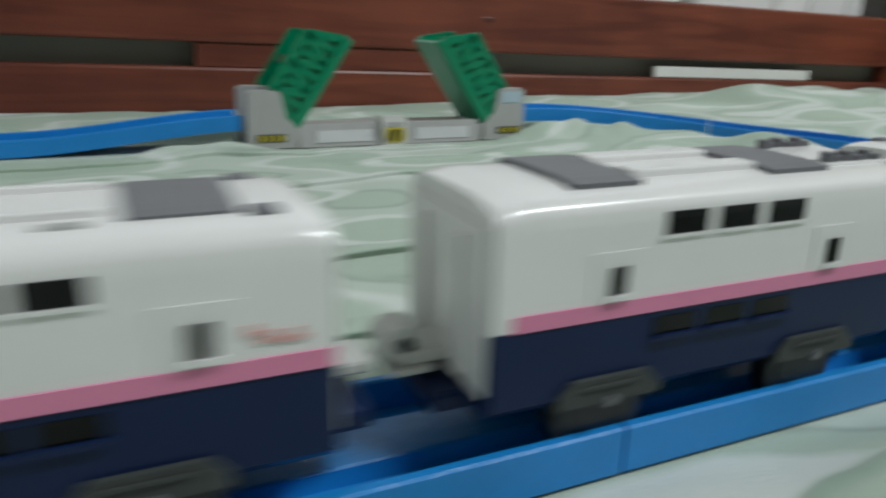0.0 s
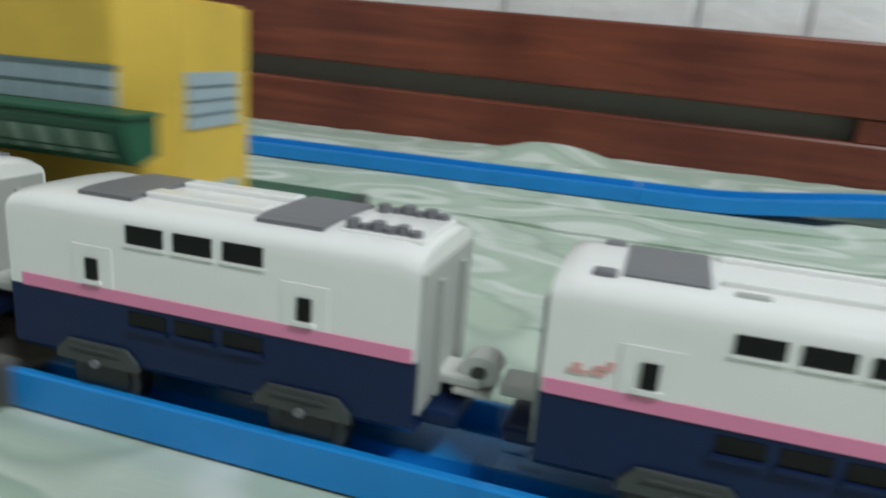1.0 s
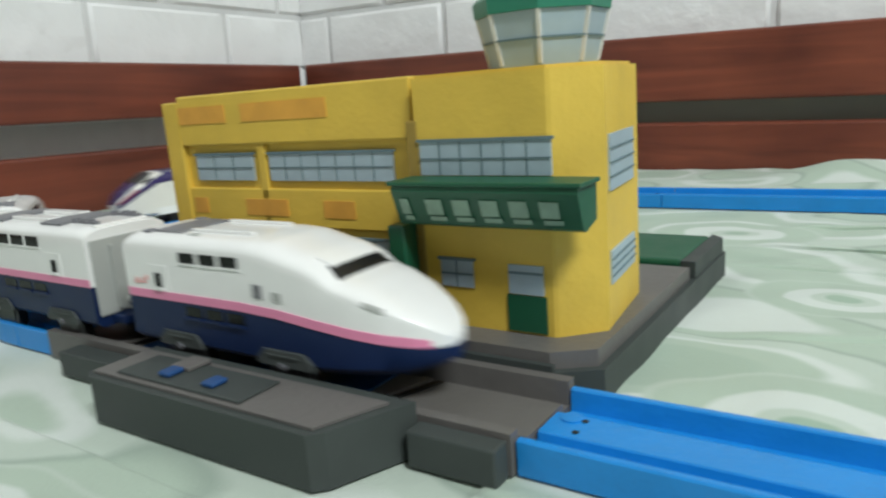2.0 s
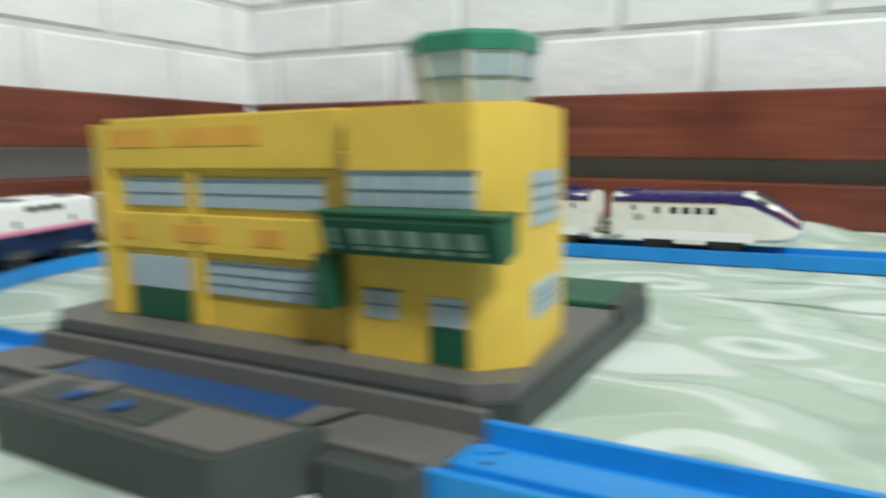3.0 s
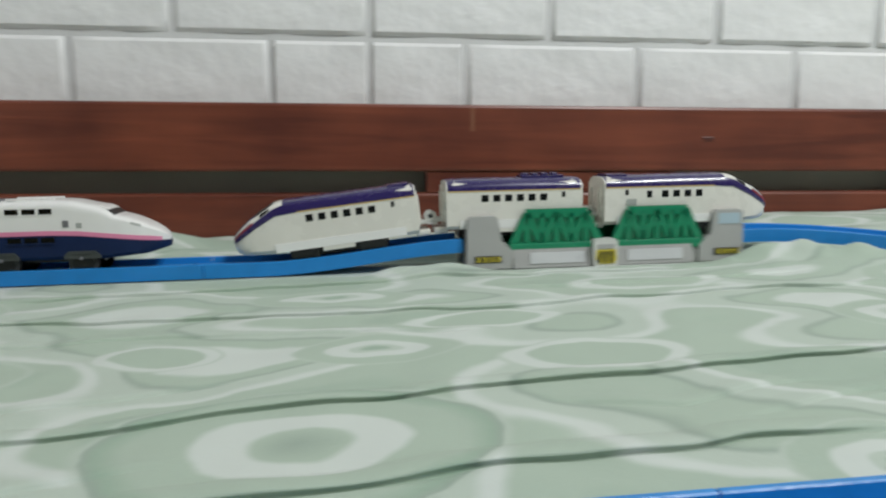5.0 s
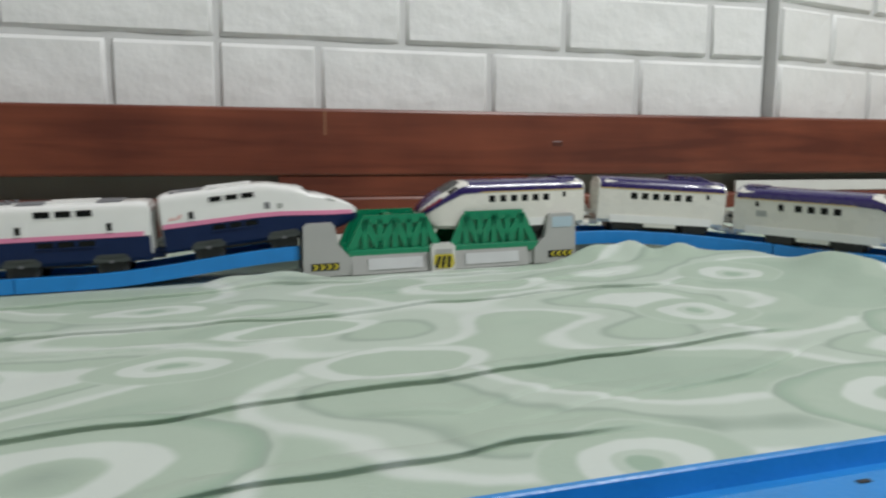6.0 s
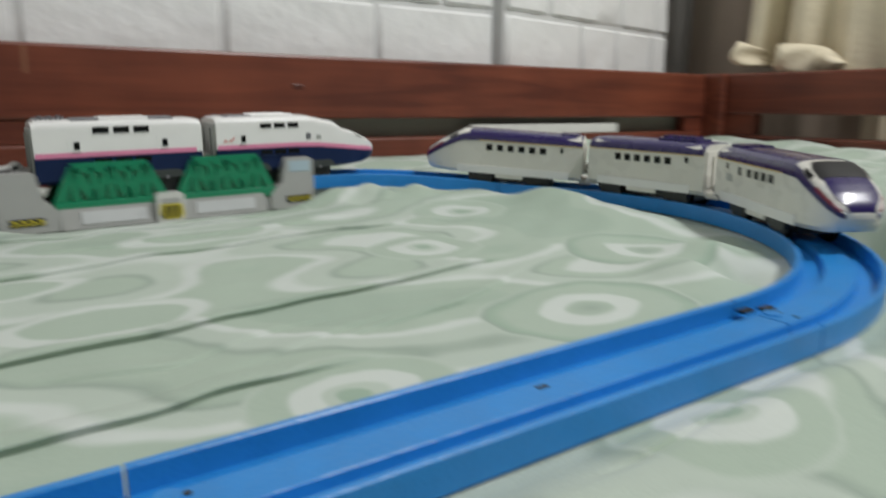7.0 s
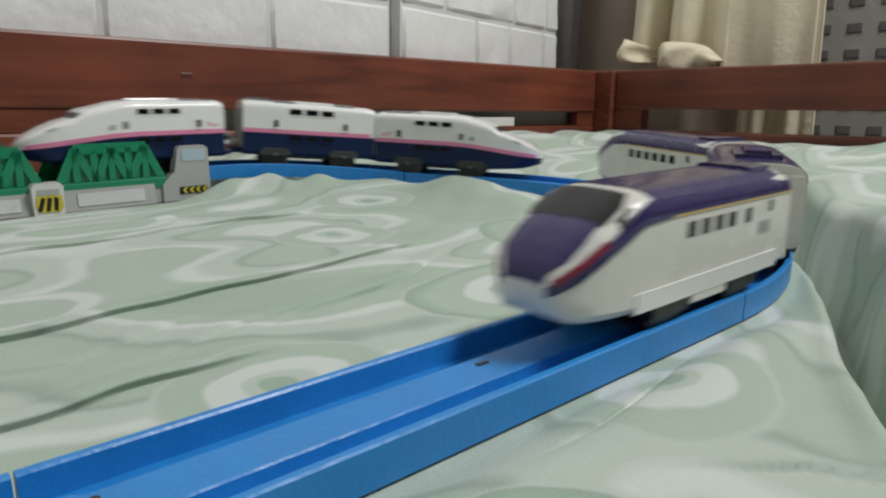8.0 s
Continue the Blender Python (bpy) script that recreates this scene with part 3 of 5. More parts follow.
def rolled_cloth():
    """Beige cloth on the far side: two pouches rolled up at its hem, deep folds above them, the rest falling behind the footboard."""
    bm = bmesh.new()
    nu, nv, roll = 110, 60, 18
    grid = []
    for i in range(nu + 1):
        u = i / nu
        y = 0.300 + 0.315 * u
        lobe = max(0.0, math.sin(math.pi * (u - 0.40) / 0.42)) if 0.40 < u < 0.82 else (max(0.0, math.sin(math.pi * (u - 0.81) / 0.21)) * 0.8 if u > 0.81 else 0.0)
        r = 0.024 * lobe ** 0.6
        depth = 0.016 * math.sin(26 * u + 0.4) * (0.35 + 0.65 * smooth01((u - 0.3) / 0.3)) - 0.055 * math.exp(-((u - 0.815) / 0.030) ** 2) * -1
        zr = 0.158 + 0.020 * smooth01((u - 0.75) / 0.2) - 0.006 * math.sin(7 * u)
        if r < 0.004:
            zr -= 0.05 * (1 - r / 0.004)
        colv = []
        for j in range(nv + 1):
            if j < roll:
                a = (roll - j) / roll * 4.4
                x, z = 1.10 + depth - r * (1 - math.cos(a)) * 1.2, zr - r * math.sin(a)
                yy = y + 0.004 * math.sin(3 * a + 20 * u)
            else:
                v = (j - roll) / (nv - roll)
                x = 1.10 + depth * (1 - 0.35 * v) + 0.004 * math.sin(9 * v + 14 * u)
                z, yy = zr + 0.60 * v, y + 0.015 * v * math.sin(5 * u) - 0.035 * v * u
            colv.append(bm.verts.new((x, yy, z)))
        grid.append(colv)
    for i in range(nu):
        for j in range(nv):
            bm.faces.new((grid[i][j], grid[i + 1][j], grid[i + 1][j + 1], grid[i][j + 1]))
    ob = tagged(new("hanging_cloth", to_mesh("hanging_cloth", bm, CLOTH, True)), "beige cotton cloth hanging behind the footboard, its hem rolled", "cloth")
    so = ob.modifiers.new("thickness", "SOLIDIFY")
    so.thickness = 0.003


rolled_cloth()
hanging_cloth("hanging_cloth_lining", "pale beige cloth seen through the footboard slot", CLOTH, 1.16, 0.31, 0.43, -0.10, 0.75, 0.006, 2.0, 0.0)
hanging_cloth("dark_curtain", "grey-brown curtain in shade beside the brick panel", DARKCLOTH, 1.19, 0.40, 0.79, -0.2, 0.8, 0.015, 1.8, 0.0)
tagged(new("plastic_strip", to_mesh("plastic_strip", B(0.53, 0.80, 0.607, 0.612, 0.0525, 0.0655, bevel=0.001), STICKW)), "white plastic strip lying in the headboard slot", "strip").matrix_world = pose(0, 0, 0)

# ---- track ----
NEARJ = [XR, 0.0, -0.2, -0.3205]
for a, b in zip(NEARJ, NEARJ[1:]):
    track(XR - a, XR - b, 6, "straight blue plastic toy track lying on the bed sheet")
track(XR + 0.545, LN, 2, "short straight blue plastic toy track at the station's end")
for k in range(4):
    track(LN + LC * k / 4, LN + LC * (k + 1) / 4, 12, "curved blue plastic toy track on the bed sheet")
BACKJ = [XL, -0.40, -0.19, -0.0070]
for a, b in zip(BACKJ, BACKJ[1:]):
    track(s_back(a), s_back(b), 14, "blue plastic toy track along the headboard" if b < 0 else "blue plastic toy track ramp climbing to the bridge")
for k in range(4):
    track(s_back(XR) + LC * k / 4 - (0.0175 if k == 0 else 0), s_back(XR) + LC * (k + 1) / 4, 12, "curved blue plastic toy track on the bed sheet" if k else "curved blue plastic toy track coming down from the bridge")
for piece, x, y, lx, ly in (("track_piece.014", 0.224, 0.0125, 0.0034, 0.0020), ("track_piece.014", 0.2335, 0.0098, 0.0034, 0.0020), ("track_piece", 0.110, 0.0024, 0.0022, 0.0010)):
    part("moulding_hole", B(x - lx, x + lx, y - ly, y + ly, 0.0060, 0.0073, bevel=0.0004), BLACK, bpy.data.objects[piece], "dark moulding hole")


# ---- lifting bridge ----
def lifting_bridge():
    br = thing("lifting_bridge", "grey plastic toy lifting bridge with green truss leaves and hazard stickers", "toy bridge", m=TILT)
    y0, y1 = YB - 0.0245, YB + 0.0245
    part("base", prism(bmesh.new(), [(0.002, 0), (0.216, 0), (0.216, 0.006), (0.205, 0.012), (0.012, 0.012), (0.002, 0.006)], y0 + 0.002, y1 - 0.002), BRIDGEGREY, br)
    for x0, x1 in ((0.036, 0.098), (0.112, 0.176)):
        part("apron", prism(bmesh.new(), [(y0 - 0.002, 0.0), (y0 + 0.004, 0.0), (y0 + 0.004, 0.0155), (y0 + 0.001, 0.0155)], x0, x1, "x"), BRIDGEGREY, br)
        part("apron_sticker", prism(bmesh.new(), [(y0 - 0.0021, 0.003), (y0 - 0.0014, 0.003), (y0 - 0.0002, 0.011), (y0 - 0.0009, 0.011)], x0 + 0.012, x1 - 0.008, "x"), BRIDGELIGHT, br, "pale glossy sticker")
    for side in (0, 1):
        for yy, front in ((y0, 1), (y1 - 0.009, 0)):
            prof = [(0.0, 0.0), (0.036, 0.0), (0.036, 0.012), (0.030, 0.018), (0.027, 0.020), (0.024, 0.036), (0.022, 0.038), (0.004, 0.038), (0.001, 0.036), (0.0005, 0.016)]
            if side:
                prof = [(0.218 - x, z) for x, z in prof]
            tw = part("tower", prism(bmesh.new(), prof, yy, yy + 0.009), BRIDGEGREY, br)
            if side:
                part("booth_window", B(0.197, 0.2145, yy - 0.0004, yy + 0.0002, 0.0275, 0.0355), BLUEGLASS, tw, "pale blue window sticker")
        # hazard chevrons on the front towers
        c0 = 0.006 if not side else 0.194
        plate = part("hazard_sticker", B(c0, c0 + 0.0205, y0 - 0.0005, y0 + 0.0002, 0.0045, 0.0095), BLACK, br, "black sticker with yellow chevrons")
        for k in range(4):
            bm = bmesh.new()
            dx = c0 + 0.001 + k * 0.005
            sg = 1 if not side else -1
            o = 0 if not side else 0.003
            prism(bm, [(dx + o, 0.0050), (dx + o + 0.0022, 0.0050), (dx + o + 0.0022 + sg * 0.0022, 0.0070), (dx + o + 0.0022, 0.0090), (dx + o, 0.0090), (dx + o + sg * 0.0022, 0.0070)], y0 - 0.0008, y0 - 0.0004)
            part("chevron", bm, HAZARD_Y, plate)
    # middle pier with its striped roller
    pier = part("pier_block", prism(bmesh.new(), [(0.0965, 0.0), (0.1145, 0.0), (0.1150, 0.0175), (0.1130, 0.0195), (0.0980, 0.0195), (0.0960, 0.0175)], y0 - 0.0050, y0 + 0.0060), SILVER, br, "pale grey pier between the leaves")
    plate = part("hazard_sticker", prism(bmesh.new(), [(0.0975, 0.0055), (0.1010, 0.0018), (0.1120, 0.0018), (0.1140, 0.0050), (0.1130, 0.0120), (0.0985, 0.0120)], y0 - 0.0056, y0 - 0.0049), HAZARD_Y, pier, "yellow and black hazard sticker")
    for k in range(3):
        a = 0.0985 + 0.0048 * k
        part("hazard_stripe", prism(bmesh.new(), [(a, 0.0030), (a + 0.0022, 0.0022), (a + 0.0050 - 0.0010 * k, 0.0105), (a + 0.0026 - 0.0010 * k, 0.0112)], y0 - 0.0060, y0 - 0.0055), BLACK, pier)
    part("pier_window", B(0.0990, 0.1120, y0 - 0.0055, y0 - 0.0048, 0.0128, 0.0160), BRIDGEGREY, pier)
    leaves = []
    for side in (0, 1):
        sg = 1 if not side else -1
        hx = 0.033 if not side else 0.185
        leaf = thing("bridge_leaf", "", "")
        leaf.parent = br
        leaf.location = (hx * 0.9625 - 0.0058, YB, 0.0140)
        ln = 0.0700
        xa, xb = (0.001, ln) if not side else (-ln, -0.001)
        part("deck", prism(bmesh.new(), [(-0.0203, -0.0038), (0.0203, -0.0038), (0.0203, -0.001), (-0.0203, -0.001)], xa, xb, "x"), BRIDGEGREEN, leaf)
        for yy in (-0.0225, 0.0205):
            bm = bmesh.new()
            t = 0.002

            def bar(p, q, wd):
                dx, dz = q[0] - p[0], q[1] - p[1]
                l = math.hypot(dx, dz)
                nx, nz = -dz / l * wd / 2, dx / l * wd / 2
                prism(bm, [(sg * (p[0] + nx), p[1] + nz), (sg * (q[0] + nx), q[1] + nz), (sg * (q[0] - nx), q[1] - nz), (sg * (p[0] - nx), p[1] - nz)], yy, yy + t)
            zt, zb = 0.025, 0.001
            bar((0.0, zb), (ln, zb), 0.006)
            bar((0.012, zt), (ln - 0.012, zt), 0.0066)
            bar((0.0015, zb), (0.013, zt), 0.0054)
            bar((ln - 0.0015, zb), (ln - 0.013, zt), 0.0054)
            xs = [0.013, 0.0242, 0.0350, 0.0458, 0.0570]
            for a in xs:
                bar((a, zb), (a, zt), 0.0042)
            for a, b in ((0, 1), (2, 1), (2, 3), (4, 3)):
                bar((xs[a], zt), (xs[b], zb + 0.002), 0.0054)
            part("truss", bm, BRIDGEGREEN, leaf)
            part("inner_wall", prism(bmesh.new(), [(sg * 0.003, -0.001), (sg * (ln - 0.003), -0.001), (sg * (ln - 0.014), 0.0262), (sg * 0.014, 0.0262)], *sorted((math.copysign(0.0190, yy), math.copysign(0.0203, yy)))), BRIDGEGREEN, leaf, "green wall behind the truss")
            part("truss_skirt", B(*(sorted((sg * 0.0, sg * ln))), yy - 0.0014, yy + 0.001, -0.0035, 0.0035, bevel=0.0008), BRIDGEGREEN, leaf)
        part("cross_tie", B(*(sorted((sg * 0.032, sg * 0.038))), -0.0205, 0.0205, 0.0245, 0.0265), BRIDGEGREEN, leaf)
        leaves.append(leaf)
    for ob in br.children:
        if ob not in leaves:
            ob.location.x, ob.scale.x = -0.0058, 0.9625
    return leaves


LEAVES = lifting_bridge()


# ---- station ----
def station():
    st = thing("toy_station", "yellow plastic toy station with a green awning and grey platform", "toy station", m=TILT)
    XA, XB = -0.343, -0.414     # taller block, right end and step
    XC = -0.577                 # left end
    Y1, Y2, Y3 = 0.047, 0.054, 0.122
    ZP, ZT = 0.020, 0.120
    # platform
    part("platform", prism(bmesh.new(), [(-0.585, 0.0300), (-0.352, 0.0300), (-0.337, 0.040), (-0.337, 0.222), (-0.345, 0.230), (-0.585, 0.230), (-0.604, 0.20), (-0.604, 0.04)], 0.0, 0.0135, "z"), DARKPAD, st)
    part("platform_top", prism(bmesh.new(), [(-0.583, 0.0325), (-0.354, 0.0325), (-0.340, 0.042), (-0.340, 0.16), (-0.583, 0.16), (-0.602, 0.14), (-0.602, 0.042)], 0.0135, ZP, "z"), PADGREY, st)
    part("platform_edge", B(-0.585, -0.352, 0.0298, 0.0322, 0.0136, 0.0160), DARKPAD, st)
    part("lawn", B(-0.575, -0.345, 0.163, 0.222, 0.0136, 0.0225, bevel=0.002), DGREEN, st, "dark green raised planting strip")
    part("lawn_kerb", prism(bmesh.new(), [(-0.345, 0.163), (-0.338, 0.163), (-0.338, 0.220), (-0.345, 0.227)], 0.0136, 0.022, "z"), DARKPAD, st)
    # rail bed through the station
    rail = part("rail_bed", sweep(XR + 0.3210, XR + 0.5445, 4, [(-0.0205, 0), (0.0205, 0), (0.0205, 0.012), (0.0165, 0.012), (0.0160, 0.0045), (0.0120, 0.0045), (0.0114, 0.0070), (-0.0114, 0.0070), (-0.0120, 0.0045), (-0.0160, 0.0045), (-0.0165, 0.012), (-0.0205, 0.012)]), PADGREY, st)
    part("blue_inlay", B(-0.495, -0.380, -0.0105, 0.0105, 0.0070, 0.0078), mat("dull_blue_plastic", (0.008, 0.060, 0.20), 0.5), rail, "sunken blue floor plate")
    part("groove_inlay", B(-0.495, -0.380, 0.0118, 0.0162, 0.0044, 0.0052), mat("deep_blue_plastic", (0.008, 0.06, 0.22), 0.4), rail, "dark blue groove plate")
    for xx in (-0.378, -0.510):
        part("stop_plate", prism(bmesh.new(), [(xx, -0.0105), (xx + 0.004, -0.0105), (xx + 0.012, 0.0105), (xx + 0.008, 0.0105)], 0.0071, 0.0080, "z"), PADGREY, rail)
        part("slot", prism(bmesh.new(), [(xx + 0.006, -0.0105), (xx + 0.008, -0.0105), (xx + 0.016, 0.0105), (xx + 0.014, 0.0105)], 0.0070, 0.0076, "z"), BLACK, rail)
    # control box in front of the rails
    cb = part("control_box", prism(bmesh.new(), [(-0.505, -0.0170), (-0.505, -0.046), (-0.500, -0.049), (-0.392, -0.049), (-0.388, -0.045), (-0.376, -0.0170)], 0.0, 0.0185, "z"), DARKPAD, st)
    part("box_lid", prism(bmesh.new(), [(-0.502, -0.0225), (-0.502, -0.046), (-0.392, -0.046), (-0.382, -0.0225)], 0.0186, 0.0196, "z"), PADGREY, cb)
    part("lever_plate", B(-0.490, -0.425, -0.044, -0.026, 0.0196, 0.0206, bevel=0.0004), DARKPAD, cb)
    for xx in (-0.470, -0.447):
        part("lever", B(xx, xx + 0.006, -0.041, -0.034, 0.0206, 0.0226, bevel=0.0008), mat("dark_blue_lever_plastic", (0.012, 0.06, 0.19), 0.5), cb, "small blue lever")
    part("lid_tab", B(-0.472, -0.462, -0.034, -0.024, 0.0206, 0.0222, bevel=0.0004), PADGREY, cb)
    part("box_end", B(-0.375, -0.3445, -0.0250, -0.0170, 0.0, 0.0125, bevel=0.0008), DARKPAD, st)
    part("rail_step", B(-0.562, -0.506, -0.028, -0.0170, 0.0, 0.0115, bevel=0.0008), DARKPAD, st)

    # taller block and longer block
    tall = part("tall_block", prism(bmesh.new(), [(XB, Y1), (-0.3585, Y1), (-0.3570, Y1 + 0.0008), (XA, 0.0615), (XA - 0.0006, 0.0635), (XA - 0.006, 0.113), (XB, 0.113)], ZP, ZT - 0.0010, "z"), YELLOW, st)
    long_b = part("long_block", prism(bmesh.new(), [(XC, Y2 + 0.004), (XC + 0.004, Y2), (XB - 0.0005, Y2), (XB - 0.0005, Y3), (XC, Y3)], ZP, ZT - 0.006, "z"), YELLOW, st)
    part("parapet", B(XC + 0.016, XB - 0.004, Y2 - 0.003, Y2 + 0.010, ZT - 0.0245, ZT + 0.0006, bevel=0.001), YELLOW, long_b)
    part("side_wing", B(XC - 0.010, XC - 0.0005, Y2 + 0.012, Y3 - 0.004, ZP, ZT - 0.018), YELLOW, st)
    for i, (a, b) in enumerate(((-0.560, -0.526), (-0.515, -0.462))):
        part("sign_print", B(a, b, Y2 - 0.0034, Y2 - 0.0029, ZT - 0.0135, ZT - 0.005), ORANGE, long_b, "worn orange sign print")
    for a, b in ((-0.558, -0.548), (-0.520, -0.492), (-0.470, -0.452)):
        part("sign_print", B(a, b, Y2 - 0.0024, Y2 - 0.0019, 0.061, 0.069), ORANGE, long_b, "worn orange sign print")
    part("fascia", B(XC + 0.016, XB - 0.001, Y2 - 0.002, Y2 + 0.001, 0.056, 0.074, bevel=0.0006), YELLOW, long_b)
    part("pilaster", B(XC + 0.004, XC + 0.016, Y2 - 0.003, Y2 + 0.002, ZP, ZT - 0.002, bevel=0.0008), YELLOW, long_b)
    part("pilaster", B(-0.5085, -0.5035, Y2 - 0.002, Y2 + 0.002, ZP, 0.100, bevel=0.0006), YELLOW, long_b)
    # pipe in the step between the blocks, the shade there put into its colour
    part("rain_pipe", B(XB - 0.004, XB + 0.001, Y1 - 0.0005, Y2, ZP + 0.004, 0.103, bevel=0.0006), mat("yellow_plastic_painted_shade", (0.30, 0.20, 0.035), 0.5), st, "rain pipe in the yellow plastic darkened to ochre as shade")
    part("roof_rim", prism(bmesh.new(), [(XB, Y1 + 0.002), (-0.359, Y1 + 0.002), (XA - 0.002, 0.063), (XA - 0.008, 0.111), (XB, 0.111)], ZT - 0.0010, ZT + 0.0002, "z"), YELLOW, tall)

    def window(parent, a, b, y, z0, z1, cols, rows, name="window"):
        w = part(name, B(a, b, y - 0.0007, y + 0.0004, z0, z1), WINGREY, parent, "printed grey-blue window with dark bars")
        part("lintel", B(a - 0.001, b + 0.001, y - 0.0013, y + 0.0003, z1, z1 + 0.0011), WINLINE, w)
        for k in range(1, rows):
            zz = z0 + (z1 - z0) * k / rows
            part("glazing_bar", B(a, b, y - 0.0011, y - 0.0005, zz - 0.0003, zz + 0.0003), WINLINE, w)
        for k in range(1, cols):
            xx = a + (b - a) * k / cols
            part("glazing_bar", B(xx - 0.0002, xx + 0.0002, y - 0.0010, y - 0.0005, z0, z1), WINLINE, w)
        return w
    window(tall, -0.412, -0.357, Y1, 0.0815, 0.0945, 6, 2)
    window(tall, -0.406, -0.3915, Y1, 0.0365, 0.0475, 2, 2)
    window(long_b, -0.553, -0.5125, Y2 - 0.001, 0.078, 0.0905, 3, 2)
    window(long_b, -0.5015, -0.430, Y2 - 0.001, 0.078, 0.0905, 7, 2)
    window(long_b, -0.4995, -0.430, Y2 - 0.001, 0.0365, 0.0515, 5, 3)
    d = part("door", B(-0.377, -0.361, Y1 - 0.0008, Y1 + 0.0004, ZP + 0.001, 0.0355), DGREEN, tall, "dark green door")
    part("door_window", B(-0.376, -0.362, Y1 - 0.0008, Y1 + 0.0004, 0.0360, 0.0475), WINGREY, d)
    part("door_bar", B(-0.376, -0.362, Y1 - 0.0012, Y1 - 0.0007, 0.0440, 0.0448), WINLINE, d)
    d = part("gate", B(-0.553, -0.513, Y2 - 0.002, Y2 + 0.0004, ZP + 0.001, 0.036), DGREEN, long_b, "dark green double gate")
    part("gate_window", B(-0.553, -0.513, Y2 - 0.002, Y2 + 0.0004, 0.0365, 0.0525), WINGREY, d)
    # side windows of the taller block
    for z0, z1 in ((0.073, 0.094), (0.037, 0.050)):
        w = part("window", B(-0.0006, 0.0007, 0.066, 0.103, z0, z1), WINGREY, tall, "printed grey-blue side window")
        w.matrix_basis = pose(XA + 0.0064, 0.0, 0, 0, 0, 6.2)
        for k in range(1, 4):
            part("glazing_bar", B(0.0006, 0.0012, 0.066, 0.103, z0 + (z1 - z0) * k / 4 - 0.0003, z0 + (z1 - z0) * k / 4 + 0.0003), WINLINE, w)
    for z0, z1 in ((0.073, 0.090), (0.037, 0.052)):
        part("window", B(XC - 0.0112, XC - 0.0098, 0.074, 0.10, z0, z1), WINGREY, st)
    # awning over the entrance, its fascia leaning forward, with pale sign marks
    aw = part("awning", prism(bmesh.new(), [(Y1 - 0.0002, 0.0795), (Y1 - 0.016, 0.0795), (Y1 - 0.0165, 0.0775), (Y1 - 0.012, 0.0645), (Y1 - 0.010, 0.0635), (Y1 - 0.0002, 0.0665)], -0.4155, -0.341, "x"), DGREEN, st, "dark green awning with pale signs")
    part("awning_rim", B(-0.4170, -0.3395, Y1 - 0.0172, Y1 - 0.0002, 0.0796, 0.0812, bevel=0.0004), DGREEN, aw)
    for k in range(6):
        a = -0.412 + k * 0.0114
        w = 0.0035 if k == 0 else 0.0068
        part("sign_mark", prism(bmesh.new(), [(Y1 - 0.01595, 0.0745), (Y1 - 0.0163, 0.0745), (Y1 - 0.0143, 0.0685), (Y1 - 0.01395, 0.0685)], a, a + w, "x"), SIGNWHITE, aw)
        part("sign_mark", prism(bmesh.new(), [(Y1 - 0.0141, 0.0678), (Y1 - 0.0145, 0.0678), (Y1 - 0.0139, 0.0662), (Y1 - 0.0135, 0.0662)], a + 0.001, a + w + 0.001, "x"), SIGNWHITE, aw)
    part("awning_bracket", B(-0.424, -0.416, Y1 - 0.010, Y1 - 0.0005, 0.040, 0.0625, bevel=0.001), DGREEN, st)
    # octagonal tower room
    tx, ty = -0.376, 0.084

    def octa(r, z):
        return [(tx + r * math.cos(math.pi / 8 + k * math.pi / 4), ty + r * math.sin(math.pi / 8 + k * math.pi / 4), z) for k in range(8)]
    tower = part("tower_room", loft(bmesh.new(), [octa(0.0205, ZT + 0.0003), octa(0.0250, ZT + 0.0205)]), WINGREY, st, "octagonal grey glazed tower room")
    part("tower_band", loft(bmesh.new(), [octa(0.0235, ZT + 0.0102), octa(0.0236, ZT + 0.0110)]), WINLINE, tower)
    part("tower_roof", loft(bmesh.new(), [octa(0.0262, ZT + 0.0206), octa(0.0268, ZT + 0.0262), octa(0.0250, ZT + 0.0280)]), TGREEN, tower, "green tower roof")
    for k in range(8):
        a = math.pi / 8 + k * math.pi / 4
        p0 = Vector((tx + 0.0206 * math.cos(a), ty + 0.0206 * math.sin(a), ZT + 0.0013))
        p1 = Vector((tx + 0.0251 * math.cos(a), ty + 0.0251 * math.sin(a), ZT + 0.0205))
        bm = bmesh.new()
        loft(bm, [[tuple(p + Vector((dx, dy, 0))) for dx, dy in ((-0.0007, -0.0007), (0.0007, -0.0007), (0.0007, 0.0007), (-0.0007, 0.0007))] for p in (p0, p1)])
        part("mullion", bm, SILVER, tower)
    for ob in st.children:
        if not ob.name.startswith("rail_bed"):
            ob.matrix_basis = Matrix.Translation((-0.0114, -0.006, 0)) @ Matrix.Diagonal((0.9, 0.9, 0.872, 1))
    return st


station()


